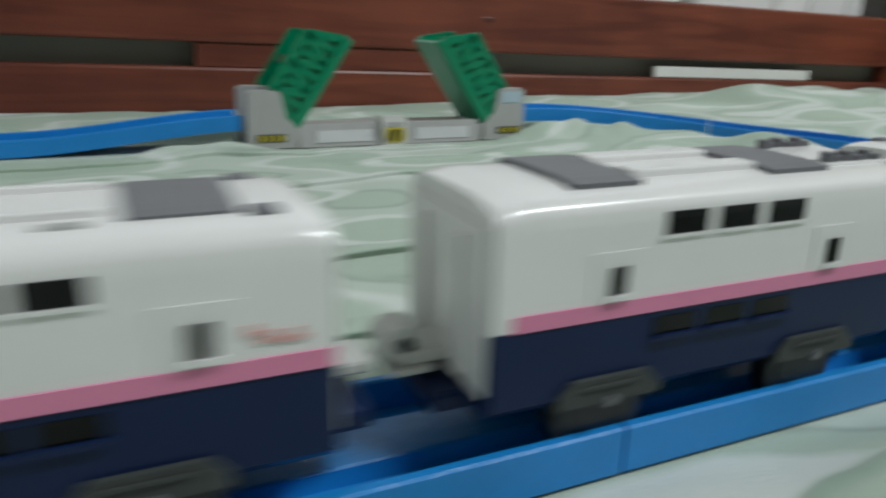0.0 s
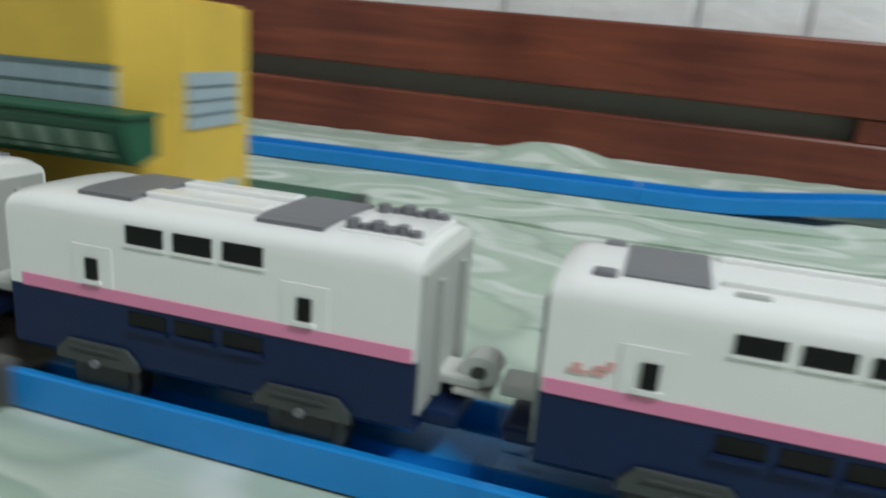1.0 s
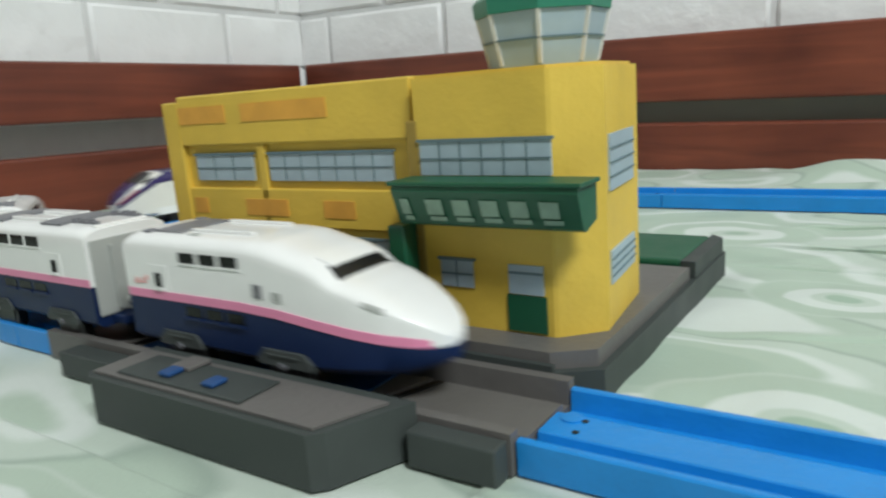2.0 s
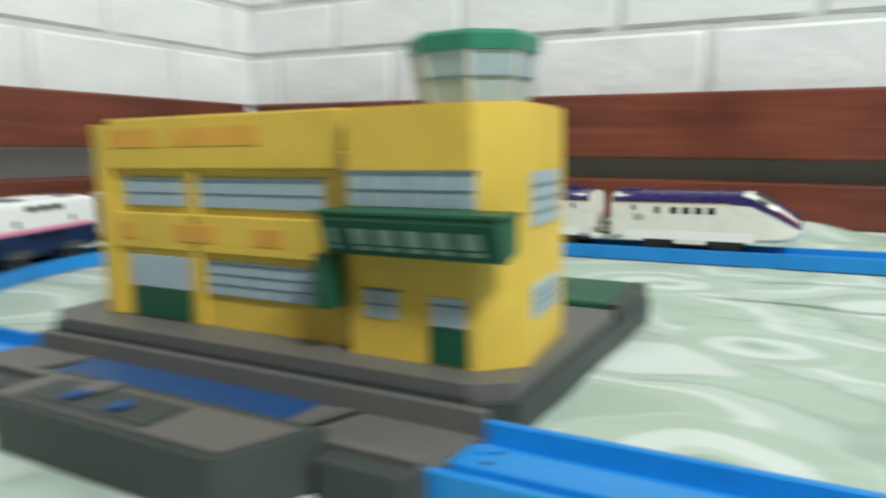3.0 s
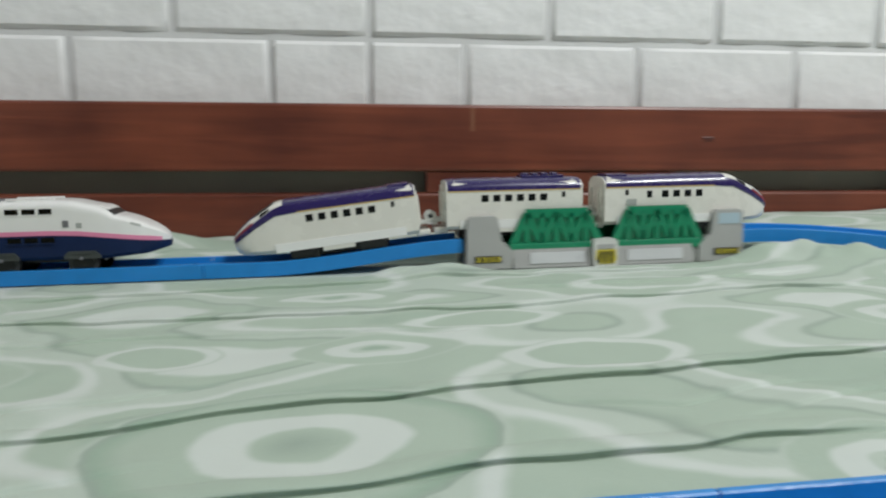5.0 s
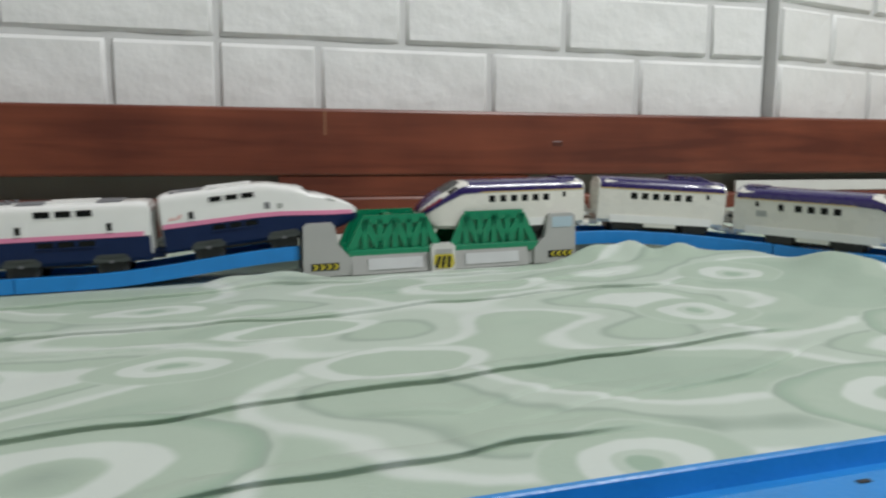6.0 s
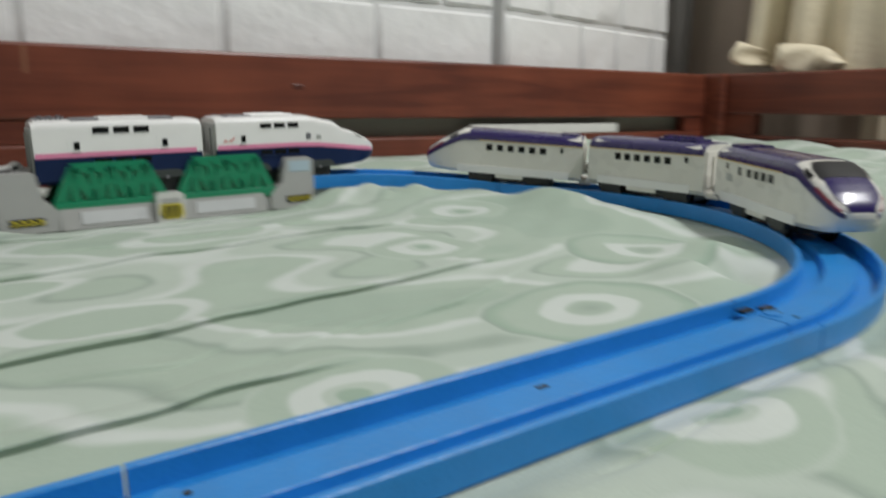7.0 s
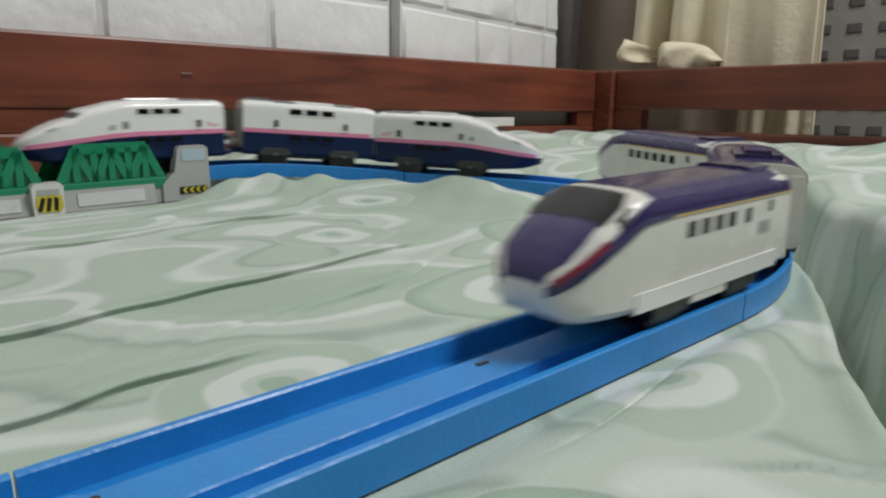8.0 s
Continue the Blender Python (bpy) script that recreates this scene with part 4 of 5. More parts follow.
# ---- train cars ----
class Shape:
    """Outline of a car body: widths and heights along its length."""

    def __init__(self, length, width, top, bottom, split, shoulder=0.66, power=0.55):
        self.length, self.width, self.top, self.bottom, self.split = length, width, top, bottom, split
        self.shoulder, self.power = shoulder, power

    def at(self, u):
        w, z1, z0, zs = interp(self.width, u), interp(self.top, u), interp(self.bottom, u), interp(self.split, u)
        sh = zs + (z1 - zs) * self.shoulder
        return w, z0, zs, sh, z1

    def side(self, u, z):
        w, z0, zs, sh, z1 = self.at(u)
        if z <= sh:
            return w
        t = min(1.0, (z - sh) / max(1e-6, z1 - sh))
        return w * max(0.0, 1 - t ** (2 / self.power)) ** (self.power / 2)

    def height(self, u, y):
        w, z0, zs, sh, z1 = self.at(u)
        c = min(1.0, abs(y) / w)
        return sh + (z1 - sh) * max(0.0, 1 - c ** (2 / self.power)) ** (self.power / 2)

    def stations(self, a, b, n):
        return [a + (b - a) * i / n for i in range(n + 1)]

    def upper(self, a, b, n):
        rings = []
        for u in self.stations(a, b, n):
            w, z0, zs, sh, z1 = self.at(u)
            half = [(w, zs)]
            for k in range(11):
                q = k / 10 * math.pi / 2
                half.append((w * math.cos(q) ** self.power if k < 10 else 0.0, sh + (z1 - sh) * math.sin(q) ** self.power))
            ring = [(u, y, z) for y, z in half] + [(u, -y, z) for y, z in half[-2::-1]]
            rings.append(ring)
        return loft(bmesh.new(), rings)

    def lower(self, a, b, n, tuck=0.0):
        rings = []
        for u in self.stations(a, b, n):
            w, z0, zs, sh, z1 = self.at(u)
            rings.append([(u, w, zs), (u, w, z0 + 0.003), (u, w - 0.0015 - tuck, z0), (u, -w + 0.0015 + tuck, z0), (u, -w, z0 + 0.003), (u, -w, zs)])
        return loft(bmesh.new(), rings)

    def strip(self, a, b, n, zlo, zhi, sign, off=0.0003, rows=3):
        """A thin patch that follows the side of the body between two heights given along the length."""
        bm = bmesh.new()
        inner, outer = [], []
        for u in self.stations(a, b, n):
            lo, hi = zlo(u), zhi(u)
            zz = [lo + (hi - lo) * k / rows for k in range(rows + 1)]
            outer.append([bm.verts.new((u, sign * (self.side(u, z) + off), z)) for z in zz])
            inner.append([bm.verts.new((u, sign * (self.side(u, z) - 0.0006), z)) for z in zz])
        m = len(outer[0])
        for i in range(n):
            for k in range(m - 1):
                bm.faces.new((outer[i][k], outer[i + 1][k], outer[i + 1][k + 1], outer[i][k + 1]))
            bm.faces.new((outer[i][0], outer[i + 1][0], inner[i + 1][0], inner[i][0]))
            bm.faces.new((outer[i][-1], outer[i + 1][-1], inner[i + 1][-1], inner[i][-1]))
        for i in (0, n):
            for k in range(m - 1):
                bm.faces.new((outer[i][k], outer[i][k + 1], inner[i][k + 1], inner[i][k]))
        return bm

    def cap(self, a, b, n, half, off=0.0003, rows=8):
        """A thin patch over the top of the body, half as wide as half(u)."""
        bm = bmesh.new()
        grid, under = [], []
        for u in self.stations(a, b, n):
            h = half(u)
            ys = [-h + 2 * h * k / rows for k in range(rows + 1)]
            grid.append([bm.verts.new((u, y, self.height(u, y) + off)) for y in ys])
            under.append([bm.verts.new((u, y, self.height(u, y) - 0.0008)) for y in ys])
        for i in range(n):
            for k in range(rows):
                bm.faces.new((grid[i][k], grid[i + 1][k], grid[i + 1][k + 1], grid[i][k + 1]))
            for k in (0, rows):
                bm.faces.new((grid[i][k], grid[i + 1][k], under[i + 1][k], under[i][k]))
        for i in (0, n):
            for k in range(rows):
                bm.faces.new((grid[i][k], grid[i][k + 1], under[i][k + 1], under[i][k]))
        return bm


def side_window(car, sh, u0, u1, z0, z1, frame_mat, sill=True):
    for sg in (-1, 1):
        w = part("window", sh.strip(u0, u1, 2, lambda u: z0, lambda u: z1, sg, 0.00025), PANE, car, "dark window pane")
        if sill:
            part("window_sill", sh.strip(u0 - 0.0005, u1 + 0.0005, 2, lambda u: z0 - 0.0010, lambda u: z0 - 0.0001, sg, 0.0004), frame_mat, w)


def running_gear(car, positions, zf, cover, fx, tall):
    """Wheels under a side plate: a raised grey plate on the tall cars, a short dark one on the low cars."""
    for u in positions:
        for sg in (-1, 1):
            y0, y1 = sorted((sg * 0.0150, sg * (0.0196 if tall else 0.0184)))
            if tall:
                prof = [(u - 0.0122, zf + 0.0008), (u - 0.0120, zf + 0.0036), (u - 0.0088, zf + 0.0074), (u + 0.0088, zf + 0.0074), (u + 0.0120, zf + 0.0036), (u + 0.0122, zf + 0.0008)]
            else:
                prof = [(u - 0.0100, zf - 0.0042), (u - 0.0104, zf + 0.0016), (u + 0.0104, zf + 0.0016), (u + 0.0100, zf - 0.0042)]
            bg = part("bogie_frame", prism(bmesh.new(), prof, y0, y1), cover, car, "grey bogie frame")
            if tall:
                part("bogie_rib", B(u - 0.0070, u + 0.0070, *sorted((sg * 0.0195, sg * 0.0201)), zf + 0.0050, zf + 0.0058), cover, bg)
            wh = part("wheel", cyl(bmesh.new(), (u * fx, sg * 0.0142, 0.0134), 0.0100, 0.0036, "y", 28), BLACK, car, "black wheel")
            part("wheel_tyre", cyl(bmesh.new(), (u * fx, sg * 0.0161, 0.0134), 0.0096, 0.0005, "y", 28), RUBBER, wh, "dull grey tyre")
            part("wheel_rim", cyl(bmesh.new(), (u * fx, sg * 0.0164, 0.0134), 0.0070, 0.0006, "y", 20), BLACK, wh)
            if tall:
                part("axle_cap", cyl(bmesh.new(), (u, sg * 0.0198, zf + 0.0012), 0.0013, 0.0012, "y", 12), ROOFGREY, bg)
    part("axle_block", B(min(positions) - 0.012, max(positions) + 0.012, -0.011, 0.011, 0.0105, 0.0185), BLACK, car)


def coupler(car, u, sg, hook, shelf):
    """A flat arm with an upright loop, over the shelf of the chassis."""
    a, b = sorted((u - sg * 0.004, u + sg * 0.0105))
    part("coupler_arm", B(a, b, -0.0050, 0.0050, 0.0225, 0.0262, bevel=0.0010), SILVER, car, "pale grey coupler arm")
    a, b = sorted((u - sg * 0.003, u + sg * 0.0075))
    part("chassis_shelf", B(a, b, -0.0120, 0.0120, 0.0140, 0.0190, bevel=0.0012), shelf, car, "chassis shelf under the coupler")
    if hook:
        bm = cyl(bmesh.new(), (u + sg * 0.0095, 0, 0.0275), 0.0046, 0.0075, "y", 20)
        part("coupler_hook", bm, SILVER, car, "round pale grey coupler hook")
        part("coupler_pin", cyl(bmesh.new(), (u + sg * 0.0095, 0, 0.0275), 0.0018, 0.0088, "y", 14), BOGIE, car)
        part("coupler_lip", B(*sorted((u + sg * 0.004, u + sg * 0.013)), -0.0062, 0.0062, 0.0208, 0.0226, bevel=0.0006), SILVER, car)


def rib_end(car, sh, u, sg, material):
    """Grey end wall with upright ribs."""
    w, z0, zs, s_, z1 = sh.at(u)
    a, b = sorted((u, u + sg * 0.0010))
    part("end_wall", B(a, b, -w + 0.0015, w - 0.0015, z0 + 0.006, z1 - 0.005, bevel=0.0004), material, car, "grey end wall")
    a, b = sorted((u + sg * 0.0010, u + sg * 0.0024))
    for y in (-0.008, 0.008):
        part("end_rib", B(a, b, y - 0.0012, y + 0.0012, z0 + 0.008, z1 - 0.009), material, car)


TALL_NOSE = Shape(0.138, [(0, 0.0185), (0.088, 0.0185), (0.100, 0.0182), (0.112, 0.0172), (0.122, 0.0150), (0.130, 0.0116), (0.1355, 0.0074), (0.138, 0.0028)],
                  [(0, 0.0640), (0.003, 0.0655), (0.0695, 0.0655), (0.078, 0.0646), (0.086, 0.0622), (0.094, 0.0598), (0.1005, 0.0566), (0.1018, 0.0556), (0.1052, 0.0518), (0.113, 0.0490), (0.122, 0.0442), (0.130, 0.0388), (0.135, 0.0345), (0.138, 0.0300)],
                  [(0, 0.0135), (0.10, 0.0135), (0.125, 0.0160), (0.138, 0.0205)],
                  [(0, 0.0355), (0.065, 0.0355), (0.085, 0.0345), (0.105, 0.0315), (0.122, 0.0287), (0.138, 0.0265)], 0.71)
TALL_MID = Shape(0.110, [(0, 0.0185), (0.110, 0.0185)], [(0, 0.0640), (0.003, 0.0655), (0.107, 0.0655), (0.110, 0.0640)], [(0, 0.0135), (0.110, 0.0135)], [(0, 0.0355), (0.110, 0.0355)], 0.73)


def stripe(car, sh, n):
    for sg in (-1, 1):
        part("stripe", sh.strip(0.0006, sh.length - 0.004, n, lambda u: sh.at(u)[2] - 0.0002, lambda u: sh.at(u)[2] + min(0.0037, 0.28 * (sh.at(u)[3] - sh.at(u)[2]) + 0.0012), sg, 0.0003), PINK, car, "pink stripe")


def doors(car, sh, us):
    for u in us:
        for sg in (-1, 1):
            d = part("door", sh.strip(u - 0.0058, u + 0.0058, 2, lambda q: 0.0372, lambda q: 0.0515, sg, 0.00022), WHITE_P, car)
            part("door_pane", sh.strip(u - 0.0017, u + 0.0017, 2, lambda q: 0.0414, lambda q: 0.0478, sg, 0.0007), PANE, d, "dark door window")
            part("door_step", sh.strip(u - 0.0026, u + 0.0026, 2, lambda q: 0.0400, lambda q: 0.0412, sg, 0.0011), WHITE_P, d)


def settle(car, fx, z_off, fz, long_nose=False):
    """Bring the body parts to their true length and height over the bogies; wheels keep their shape."""
    for ob in car.children:
        if ob.name.startswith("wheel"):
            continue
        ob.location.z, ob.scale.z = z_off, fz
        for o in (ob, *ob.children):
            for v in o.data.vertices:
                v.co.x = v.co.x * fx + (0.112 * (v.co.x - 0.086) if long_nose and v.co.x > 0.086 else 0.0)
    return car


def tall_nose_car(label):
    car = thing("train_car", label, "toy train", "white and navy toy train")
    sh = TALL_NOSE
    part("lower_body", sh.lower(0, 0.138, 46, 0.001), NAVY, car, "navy lower body", True)
    part("upper_body", sh.upper(0, 0.138, 60), WHITE_P, car, "white upper body", True)
    stripe(car, sh, 40)
    for k in range(3):
        u = 0.0350 + k * 0.0115
        side_window(car, sh, u, u + 0.0090, 0.0538, 0.0584, WHITE_P)
        for sg in (-1, 1):
            lw = part("lower_window", sh.strip(u, u + 0.0092, 2, lambda q: 0.0290, lambda q: 0.0336, sg, 0.0002), PANE, car)
            part("lower_sill", sh.strip(u - 0.0004, u + 0.0092, 2, lambda q: 0.0276, lambda q: 0.0289, sg, 0.0010), NAVY, lw)
    doors(car, sh, (0.021,))
    for sg in (-1, 1):
        part("cab_door", sh.strip(0.0737, 0.0777, 2, lambda q: 0.0420, lambda q: 0.0478, sg, 0.0004), ROOFGREY, car)
        part("cab_door", sh.strip(0.0830, 0.0868, 2, lambda q: 0.0415, lambda q: 0.0455, sg, 0.0004), ENDGREY, car)
        for a, b, z0, z1 in ((0.0052, 0.0088, 0.0418, 0.0430), (0.0062, 0.0078, 0.0430, 0.0446), (0.0094, 0.0126, 0.0422, 0.0434), (0.0104, 0.0140, 0.0438, 0.0448), (0.0128, 0.0142, 0.0448, 0.0462)):
            part("red_print", sh.strip(a, b, 1, lambda q: z0, lambda q: z1, sg, 0.0003, 1), REDMARK, car, "faded red print")
        part("headlight", sh.strip(0.1165, 0.1225, 4, lambda q: sh.at(q)[3] + 0.001, lambda q: sh.at(q)[3] + 0.0028, sg, 0.0003), ENDGREY, car, "pale headlight cover")
    part("windscreen", sh.cap(0.1013, 0.1062, 6, lambda u: 0.0118 + 0.25 * (u - 0.1013), 0.0005), BLACK, car, "black windscreen", True)
    part("visor", sh.cap(0.0965, 0.1022, 4, lambda u: 0.0112, 0.0009), WHITE_P, car, "white brow over the windscreen", True)
    part("roof_panel", sh.cap(0.013, 0.030, 4, lambda u: 0.0120, 0.0006), ROOFGREY, car, "grey roof panel")
    for y in (-0.0085, 0.0085):
        part("roof_rail", B(0.032, 0.066, y - 0.0009, y + 0.0009, 0.0648, 0.0668, bevel=0.0004), WHITE_P, car)
        part("roof_pod", B(0.007, 0.012, y * 1.35 - 0.002, y * 1.35 + 0.002, 0.0625, 0.0660, bevel=0.0008), ROOFGREY, car)
        part("roof_pod", B(0.034, 0.041, y * 1.4 - 0.0014, y * 1.4 + 0.0014, 0.0620, 0.0654, bevel=0.0008), ENDGREY, car)
    rib_end(car, sh, 0.0, -1, ENDGREY)
    running_gear(car, (0.030, 0.085), 0.0135, BOGIE, 0.928, True)
    coupler(car, -0.001, -1, False, NAVY)
    return settle(car, 0.928, 0.0061, 0.78, True)


def tall_mid_car(label):
    car = thing("train_car", label, "toy train", "white and navy toy train")
    sh = TALL_MID
    part("lower_body", sh.lower(0, 0.110, 6, 0.001), NAVY, car, "navy lower body", True)
    part("upper_body", sh.upper(0, 0.110, 20), WHITE_P, car, "white upper body", True)
    stripe(car, sh, 6)
    for k in range(3):
        u = 0.0368 + k * 0.0132
        side_window(car, sh, u, u + 0.0103, 0.0542, 0.0596, WHITE_P)
        for sg in (-1, 1):
            lw = part("lower_window", sh.strip(u, u + 0.0106, 2, lambda q: 0.0290, lambda q: 0.0336, sg, 0.0002), PANE, car)
            part("lower_sill", sh.strip(u - 0.0004, u + 0.0106, 2, lambda q: 0.0276, lambda q: 0.0289, sg, 0.0010), NAVY, lw)
    doors(car, sh, (0.0262, 0.0838))
    for a, b in ((0.025, 0.042), (0.076, 0.092)):
        part("roof_panel", sh.cap(a, b, 4, lambda u: 0.0135, 0.0012), ROOFGREY, car, "grey roof panel")
    for y in (-0.007, 0.007):
        part("roof_rail", B(0.0425, 0.0755, y - 0.0028, y + 0.0028, 0.0645, 0.0672, bevel=0.0006), WHITE_P, car)
    part("roof_tray", B(0.002, 0.0225, -0.0115, 0.0115, 0.0640, 0.0658, bevel=0.0005), WHITE_P, car, "white roof tray")
    rng = random.Random(3)
    for k in range(12):
        u, y = 0.0035 + 0.0030 * (k % 6), (-0.0088 if k < 6 else 0.0088) + rng.uniform(-0.0007, 0.0007)
        part("roof_unit", cyl(bmesh.new(), (u + 0.0014, y, 0.0664 + 0.0006 * (k % 2)), rng.uniform(0.0013, 0.0019), 0.0016 + 0.0010 * (k % 2), "z", 12), ROOFGREY, car)
    rib_end(car, sh, 0.0, -1, ENDGREY)
    rib_end(car, sh, 0.110, 1, WHITE_P)
    running_gear(car, (0.0264, 0.0836), 0.0135, BOGIE, 0.9455, True)
    coupler(car, 0.111, 1, True, NAVY)
    coupler(car, -0.001, -1, True, NAVY)
    return settle(car, 0.9455, 0.0061, 0.78)


LOW_NOSE = Shape(0.138, [(0, 0.0182), (0.100, 0.0182), (0.112, 0.0178), (0.122, 0.0166), (0.130, 0.0145), (0.1350, 0.0114), (0.1372, 0.0085), (0.138, 0.0060)],
                 [(0, 0.0565), (0.003, 0.0575), (0.099, 0.0575), (0.1045, 0.0571), (0.1070, 0.0560), (0.115, 0.0515), (0.124, 0.0460), (0.130, 0.0414), (0.1347, 0.0368), (0.1372, 0.0332), (0.138, 0.0308)],
                 [(0, 0.0172), (0.108, 0.0172), (0.125, 0.0180), (0.132, 0.0190), (0.1360, 0.0212), (0.138, 0.0248)], [(0, 0.0250), (0.110, 0.0250), (0.130, 0.0250), (0.138, 0.0276)], 0.62, 0.55)
LOW_MID = Shape(0.102, [(0, 0.0182), (0.102, 0.0182)], [(0, 0.0565), (0.003, 0.0575), (0.099, 0.0575), (0.102, 0.0565)], [(0, 0.0172), (0.102, 0.0172)], [(0, 0.0250), (0.102, 0.0250)], 0.62, 0.55)


def purple_roof(car, sh, a, b, n):
    part("roof", sh.cap(a, b, n, lambda u: 0.0174, 0.0004, 14), PURPLE, car, "glossy purple roof", True)
    for sg in (-1, 1):
        part("roof_edge", sh.strip(a, b, 4, lambda u: 0.0486, lambda u: 0.0545, sg, 0.0003), PURPLE, car, "purple roof edge", True)
        part("gold_line", sh.strip(a, b, 4, lambda u: 0.0478, lambda u: 0.0486, sg, 0.0003), GOLD, car, "thin gold line")


def low_nose_car(label, windows):
    car = thing("train_car", label, "toy train", "white and purple toy train")
    sh = LOW_NOSE
    part("lower_body", sh.lower(0, 0.138, 40, 0.001), IVORY_P, car, "", True)
    part("upper_body", sh.upper(0, 0.138, 60), IVORY_P, car, "ivory white body", True)
    purple_roof(car, sh, 0.001, 0.098, 8)
    part("hood", sh.cap(0.1192, 0.1376, 14, lambda u: interp([(0.1192, 0.0122), (0.126, 0.0126), (0.132, 0.0116), (0.1372, 0.0068)], u), 0.0004), PURPLE, car, "purple nose hood", True)
    part("windscreen", sh.cap(0.1050, 0.1190, 8, lambda u: interp([(0.105, 0.0116), (0.110, 0.0136), (0.119, 0.0134)], u), 0.0005), BLACK, car, "black windscreen", True)
    for sg in (-1, 1):
        low = [(0.088, 0.0480), (0.104, 0.0470), (0.1196, 0.0390), (0.132, 0.0312), (0.1370, 0.0278)]
        high = [(0.088, 0.0545), (0.099, 0.0545), (0.106, 0.0522), (0.1196, 0.0438), (0.132, 0.0354), (0.1370, 0.0308)]
        part("cheek_band", sh.strip(0.0885, 0.1370, 32, lambda u: interp(low, u), lambda u: interp(high, u), sg, 0.0004), PURPLE, car, "purple band sweeping to the nose", True)
        part("red_line", sh.strip(0.121, 0.1362, 12, lambda u: interp(high, u) - 0.0006, lambda u: interp(high, u) + 0.0014, sg, 0.0006), MAROON, car, "thin maroon line")
        part("cab_window", sh.strip(0.1080, 0.1150, 6, lambda u: interp([(0.108, 0.0518), (0.115, 0.0472)], u), lambda u: interp([(0.108, 0.0534), (0.115, 0.0496)], u), sg, 0.0005), PANE, car, "dark cab side window")
        part("headlight", sh.strip(0.1225, 0.1290, 4, lambda u: interp(high, u) + 0.0022, lambda u: interp(high, u) + 0.0042, sg, 0.0005), SILVER, car, "pale headlight cover")
        part("skirt", sh.strip(0.010, 0.107, 6, lambda u: 0.0178, lambda u: 0.0246, sg, 0.0006), WHITE_P, car, "white skirt")
        part("door_pane", sh.strip(0.0165, 0.0190, 2, lambda q: 0.0420, lambda q: 0.0462, sg, 0.0003), PANE, car)
        part("step_plate", B(0.049, 0.073, min(sg * 0.0172, sg * 0.0186), max(sg * 0.0172, sg * 0.0186), 0.0142, 0.0180, bevel=0.0006), IVORY_P, car, "white step plate between the wheels")
    for k in range(windows):
        u = (0.031 if windows > 4 else 0.046) + k * 0.0092
        side_window(car, sh, u, u + 0.0052, 0.0395, 0.0450, IVORY_P, False)
    if windows <= 4:
        for sg in (-1, 1):
            part("emblem", sh.strip(0.0175, 0.0255, 2, lambda q: 0.0335, lambda q: 0.0385, sg, 0.0003), ENDGREY, car, "small dark emblem print")
            part("window", sh.strip(0.034, 0.0378, 2, lambda q: 0.0395, lambda q: 0.0450, sg, 0.0003), PANE, car)
    part("roof_cowl", sh.cap(0.004, 0.020, 6, lambda u: 0.0105, 0.0016), PURPLE, car, "raised purple roof cowl")
    rib_end(car, sh, 0.0, -1, IVORY_P)
    running_gear(car, (0.036, 0.086), 0.0172, BLACK, 0.955, False)
    coupler(car, -0.001, -1, False, IVORY_P)
    return settle(car, 0.955, 0.0012, 0.885)


def low_mid_car(label):
    car = thing("train_car", label, "toy train", "white and purple toy train")
    sh = LOW_MID
    part("lower_body", sh.lower(0, 0.102, 4, 0.001), IVORY_P, car, "", True)
    part("upper_body", sh.upper(0, 0.102, 16), IVORY_P, car, "ivory white body", True)
    purple_roof(car, sh, 0.001, 0.101, 8)
    for k in range(6):
        u = 0.026 + k * 0.0088
        side_window(car, sh, u, u + 0.0052, 0.0395, 0.0450, IVORY_P, False)
    for sg in (-1, 1):
        part("skirt", sh.strip(0.010, 0.092, 4, lambda u: 0.0178, lambda u: 0.0246, sg, 0.0006), WHITE_P, car, "white skirt")
        part("step_plate", B(0.038, 0.064, min(sg * 0.0172, sg * 0.0186), max(sg * 0.0172, sg * 0.0186), 0.0142, 0.0180, bevel=0.0006), IVORY_P, car, "white step plate between the wheels")
        part("door_pane", sh.strip(0.0865, 0.0890, 2, lambda q: 0.0420, lambda q: 0.0462, sg, 0.0003), PANE, car)
    part("roof_cowl", sh.cap(0.058, 0.090, 6, lambda u: 0.0095, 0.0020), PURPLE, car, "raised purple roof cowl")
    for k in range(4):
        part("roof_unit", B(0.0595 + 0.0075 * k, 0.0640 + 0.0075 * k, -0.0055, 0.0055, 0.0590, 0.0612, bevel=0.0005), PURPLE, car)
    rib_end(car, sh, 0.0, -1, IVORY_P)
    rib_end(car, sh, 0.102, 1, IVORY_P)
    running_gear(car, (0.022, 0.080), 0.0172, BLACK, 0.98, False)
    coupler(car, 0.103, 1, True, IVORY_P)
    coupler(car, -0.001, -1, True, IVORY_P)
    return settle(car, 0.98, 0.0012, 0.885)


LOW = [low_nose_car("white and purple streamlined toy train car at the train's head", 4), low_mid_car("white toy train car with a purple roof, coupled in the middle"), low_nose_car("white and purple streamlined toy train car at the tail", 6)]
TALL = [tall_nose_car("white, pink and navy toy train car with a long nose, leading"), tall_mid_car("white, pink and navy toy train car, coupled in the middle"), tall_nose_car("white, pink and navy toy train car with a long nose, trailing")]

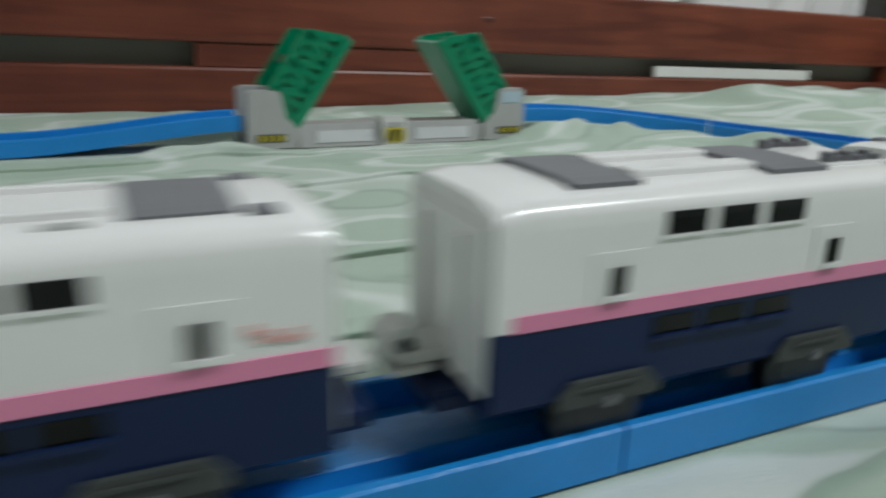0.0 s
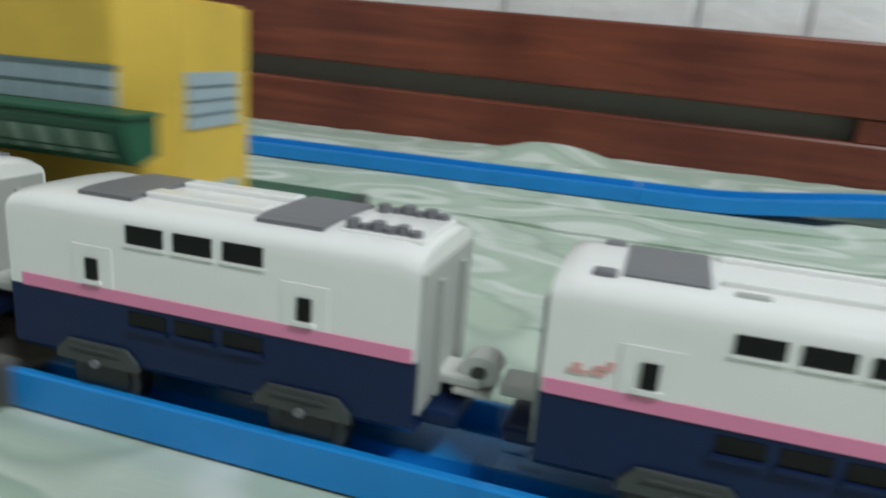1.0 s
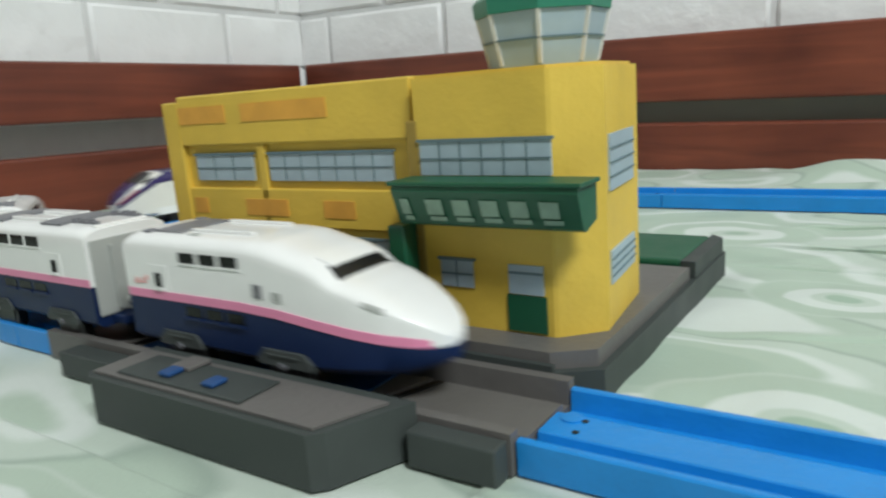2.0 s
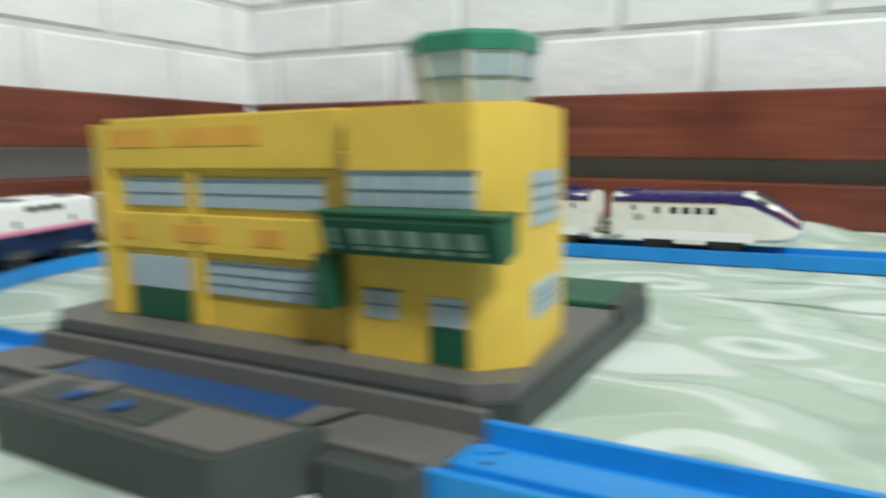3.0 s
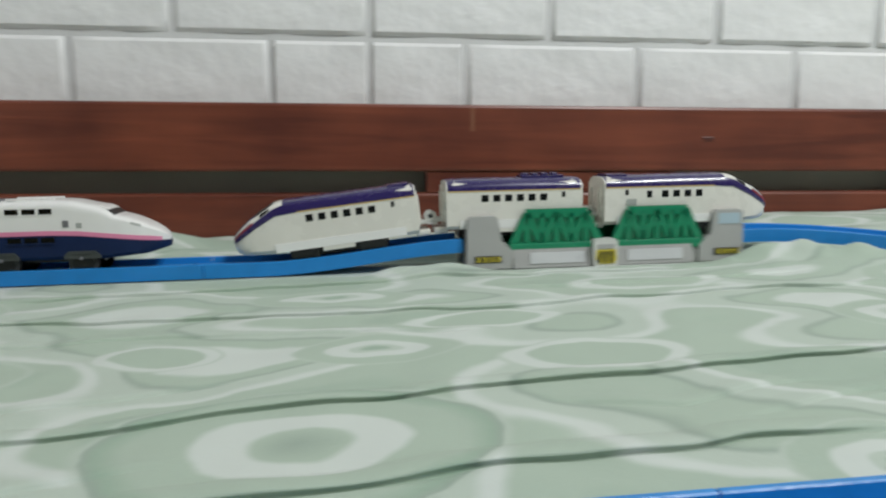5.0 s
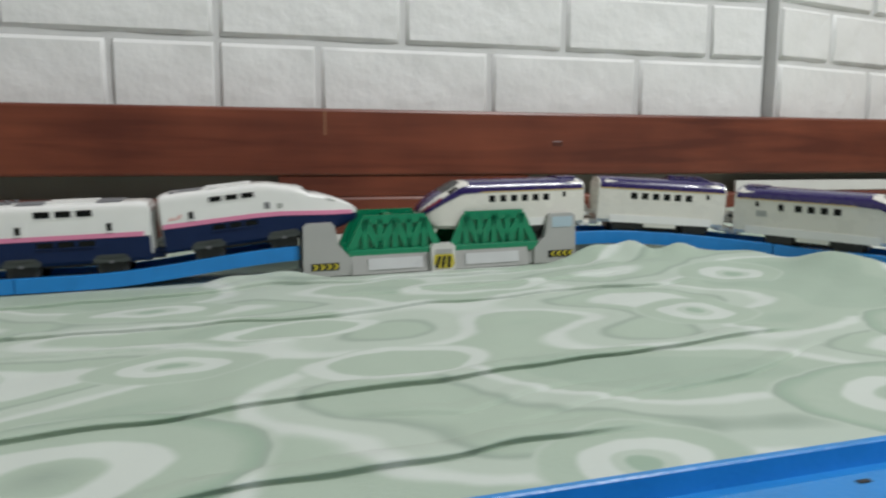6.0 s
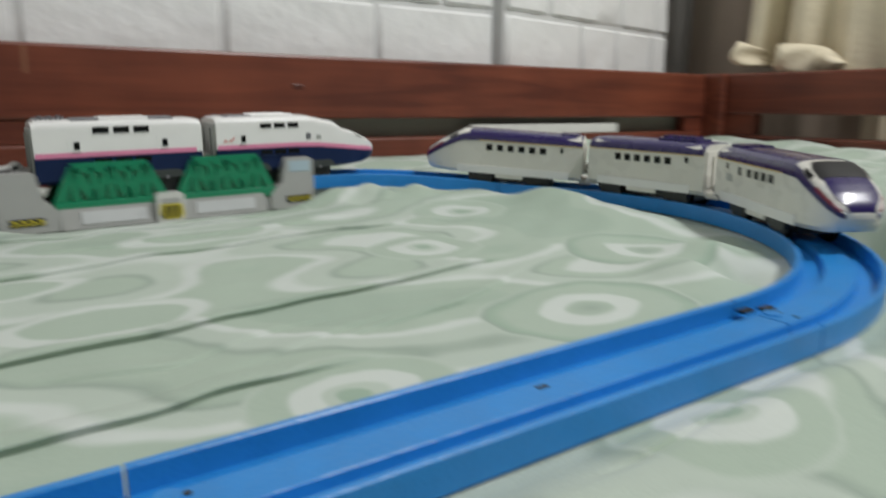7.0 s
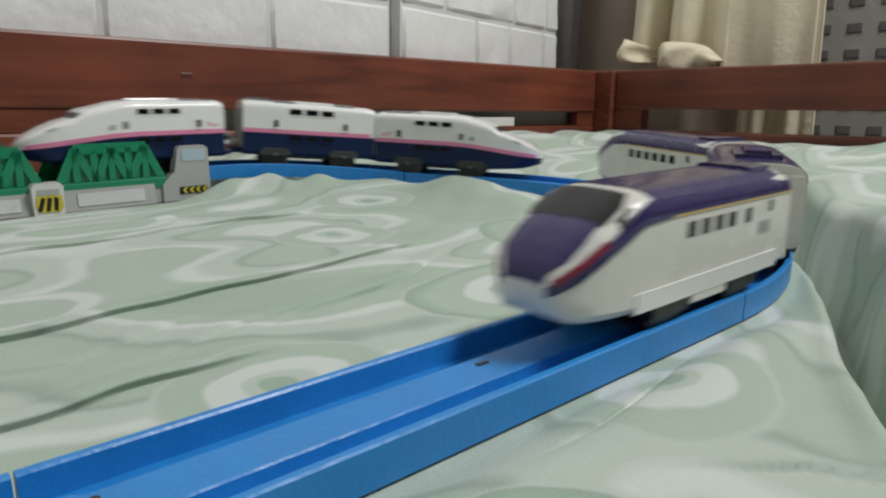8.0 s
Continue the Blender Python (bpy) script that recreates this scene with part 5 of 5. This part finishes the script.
# way of each train's leading nose along the loop
LOW_S = [(0.0, s_back(-1.10)), (1.0, s_back(-0.81)), (1.7, s_back(-0.605)), (2.8, s_back(-0.307)), (3.0, s_back(-0.256)), (3.5, s_back(-0.133)), (4.0, s_back(-0.009)), (4.5, s_back(0.107)), (5.0, s_back(0.230)), (5.2, s_back(0.281)),
         (6.3, s_back(0.551)), (6.5, s_back(0.596)), (7.0, s_back(0.709)), (7.5, s_back(0.805)), (8.0, LOOP + XR - 0.122)]
TALL_S = [(0.0, 0.4130), (0.3, 0.5060), (0.5, 0.5535), (0.6, 0.5765), (0.8, 0.6305), (1.0, 0.7000), (1.5, 0.8515), (1.7, 0.9100), (2.8, 1.200), (3.4, 1.360), (4.0, s_back(-0.450)), (4.5, s_back(-0.334)), (5.0, s_back(-0.214)), (5.2, s_back(-0.163)), (6.3, s_back(0.111)), (6.5, s_back(0.154)),
          (7.0, s_back(0.267)), (7.5, s_back(0.373)), (8.0, s_back(0.488))]


def glide(table, t):
    """Smooth (monotone) way between the known times."""
    ts, vs = zip(*table)
    n = len(ts)
    d = [(vs[i + 1] - vs[i]) / (ts[i + 1] - ts[i]) for i in range(n - 1)]
    m = [d[0]] + [2 * d[i - 1] * d[i] / (d[i - 1] + d[i]) for i in range(1, n - 1)] + [d[-1]]
    i = max(0, min(n - 2, int(np.searchsorted(ts, t, side="right")) - 1))
    h = ts[i + 1] - ts[i]
    q = (t - ts[i]) / h
    return ((1 + 2 * q) * (1 - q) ** 2 * vs[i] + q * (1 - q) ** 2 * h * m[i] + q * q * (3 - 2 * q) * vs[i + 1] + q * q * (q - 1) * h * m[i + 1])


def car_pose(s_front, length, bogies, turned):
    """Pose of a car that covers length behind s_front and rides on two bogies; turned: its nose points backwards."""
    ends = [place(s_front - u if turned else s_front - length + u)[0] for u in bogies]
    d = (ends[1] - ends[0]).normalized()
    left = Vector((0, 0, 1)).cross(d).normalized()
    top = d.cross(left)
    o = (ends[0] + ends[1]) / 2 - d * (bogies[0] + bogies[1]) / 2
    return TILT @ Matrix(((d.x, left.x, top.x, o.x), (d.y, left.y, top.y, o.y), (d.z, left.z, top.z, o.z), (0, 0, 0, 1)))


def motions():
    times = [i * 0.1 for i in range(81)]
    for cars, table, lengths, nose_bogies, mid_bogies, gap in ((LOW, LOW_S, (0.1318, 0.100, 0.1318), (0.0344, 0.0821), (0.0216, 0.0784), 0.0170),
                                                               (TALL, TALL_S, (0.134, 0.104, 0.134), (0.0278, 0.0789), (0.0250, 0.0790), 0.0195)):
        # the tall train's couplings hang loose at the start; the first one closes up on the far side
        if cars is TALL:
            slack = ([(0.0, 0.0), (8.0, 0.0)], [(0.0, 0.007), (1.7, 0.007), (4.0, -0.009), (8.0, -0.009)], [(0.0, 0.007), (0.5, 0.007), (1.0, 0.013), (1.7, 0.0135), (4.0, -0.009), (8.0, -0.009)])
        else:
            slack = ([(0.0, 0.0), (8.0, 0.0)],) * 3
        back = 0.0
        for k, (car, ln) in enumerate(zip(cars, lengths)):
            walk(car, [(t, car_pose(glide(table, t) - back - interp(slack[k], t), ln, mid_bogies if k == 1 else nose_bogies, k == 2)) for t in times])
            back += ln + gap
    # the leaves stand open until the leading car presses them shut
    angles = [(0.0, 56), (4.0, 56), (4.1, 55), (4.2, 45), (4.3, 20), (4.4, 9), (4.5, 3), (4.6, 0), (8.0, 0)]
    for leaf, sg in zip(LEAVES, (-1, 1)):
        base = leaf.location.copy()
        walk(leaf, [(t, pose(base.x, base.y, base.z, 0, sg * a, 0)) for t, a in angles])


motions()
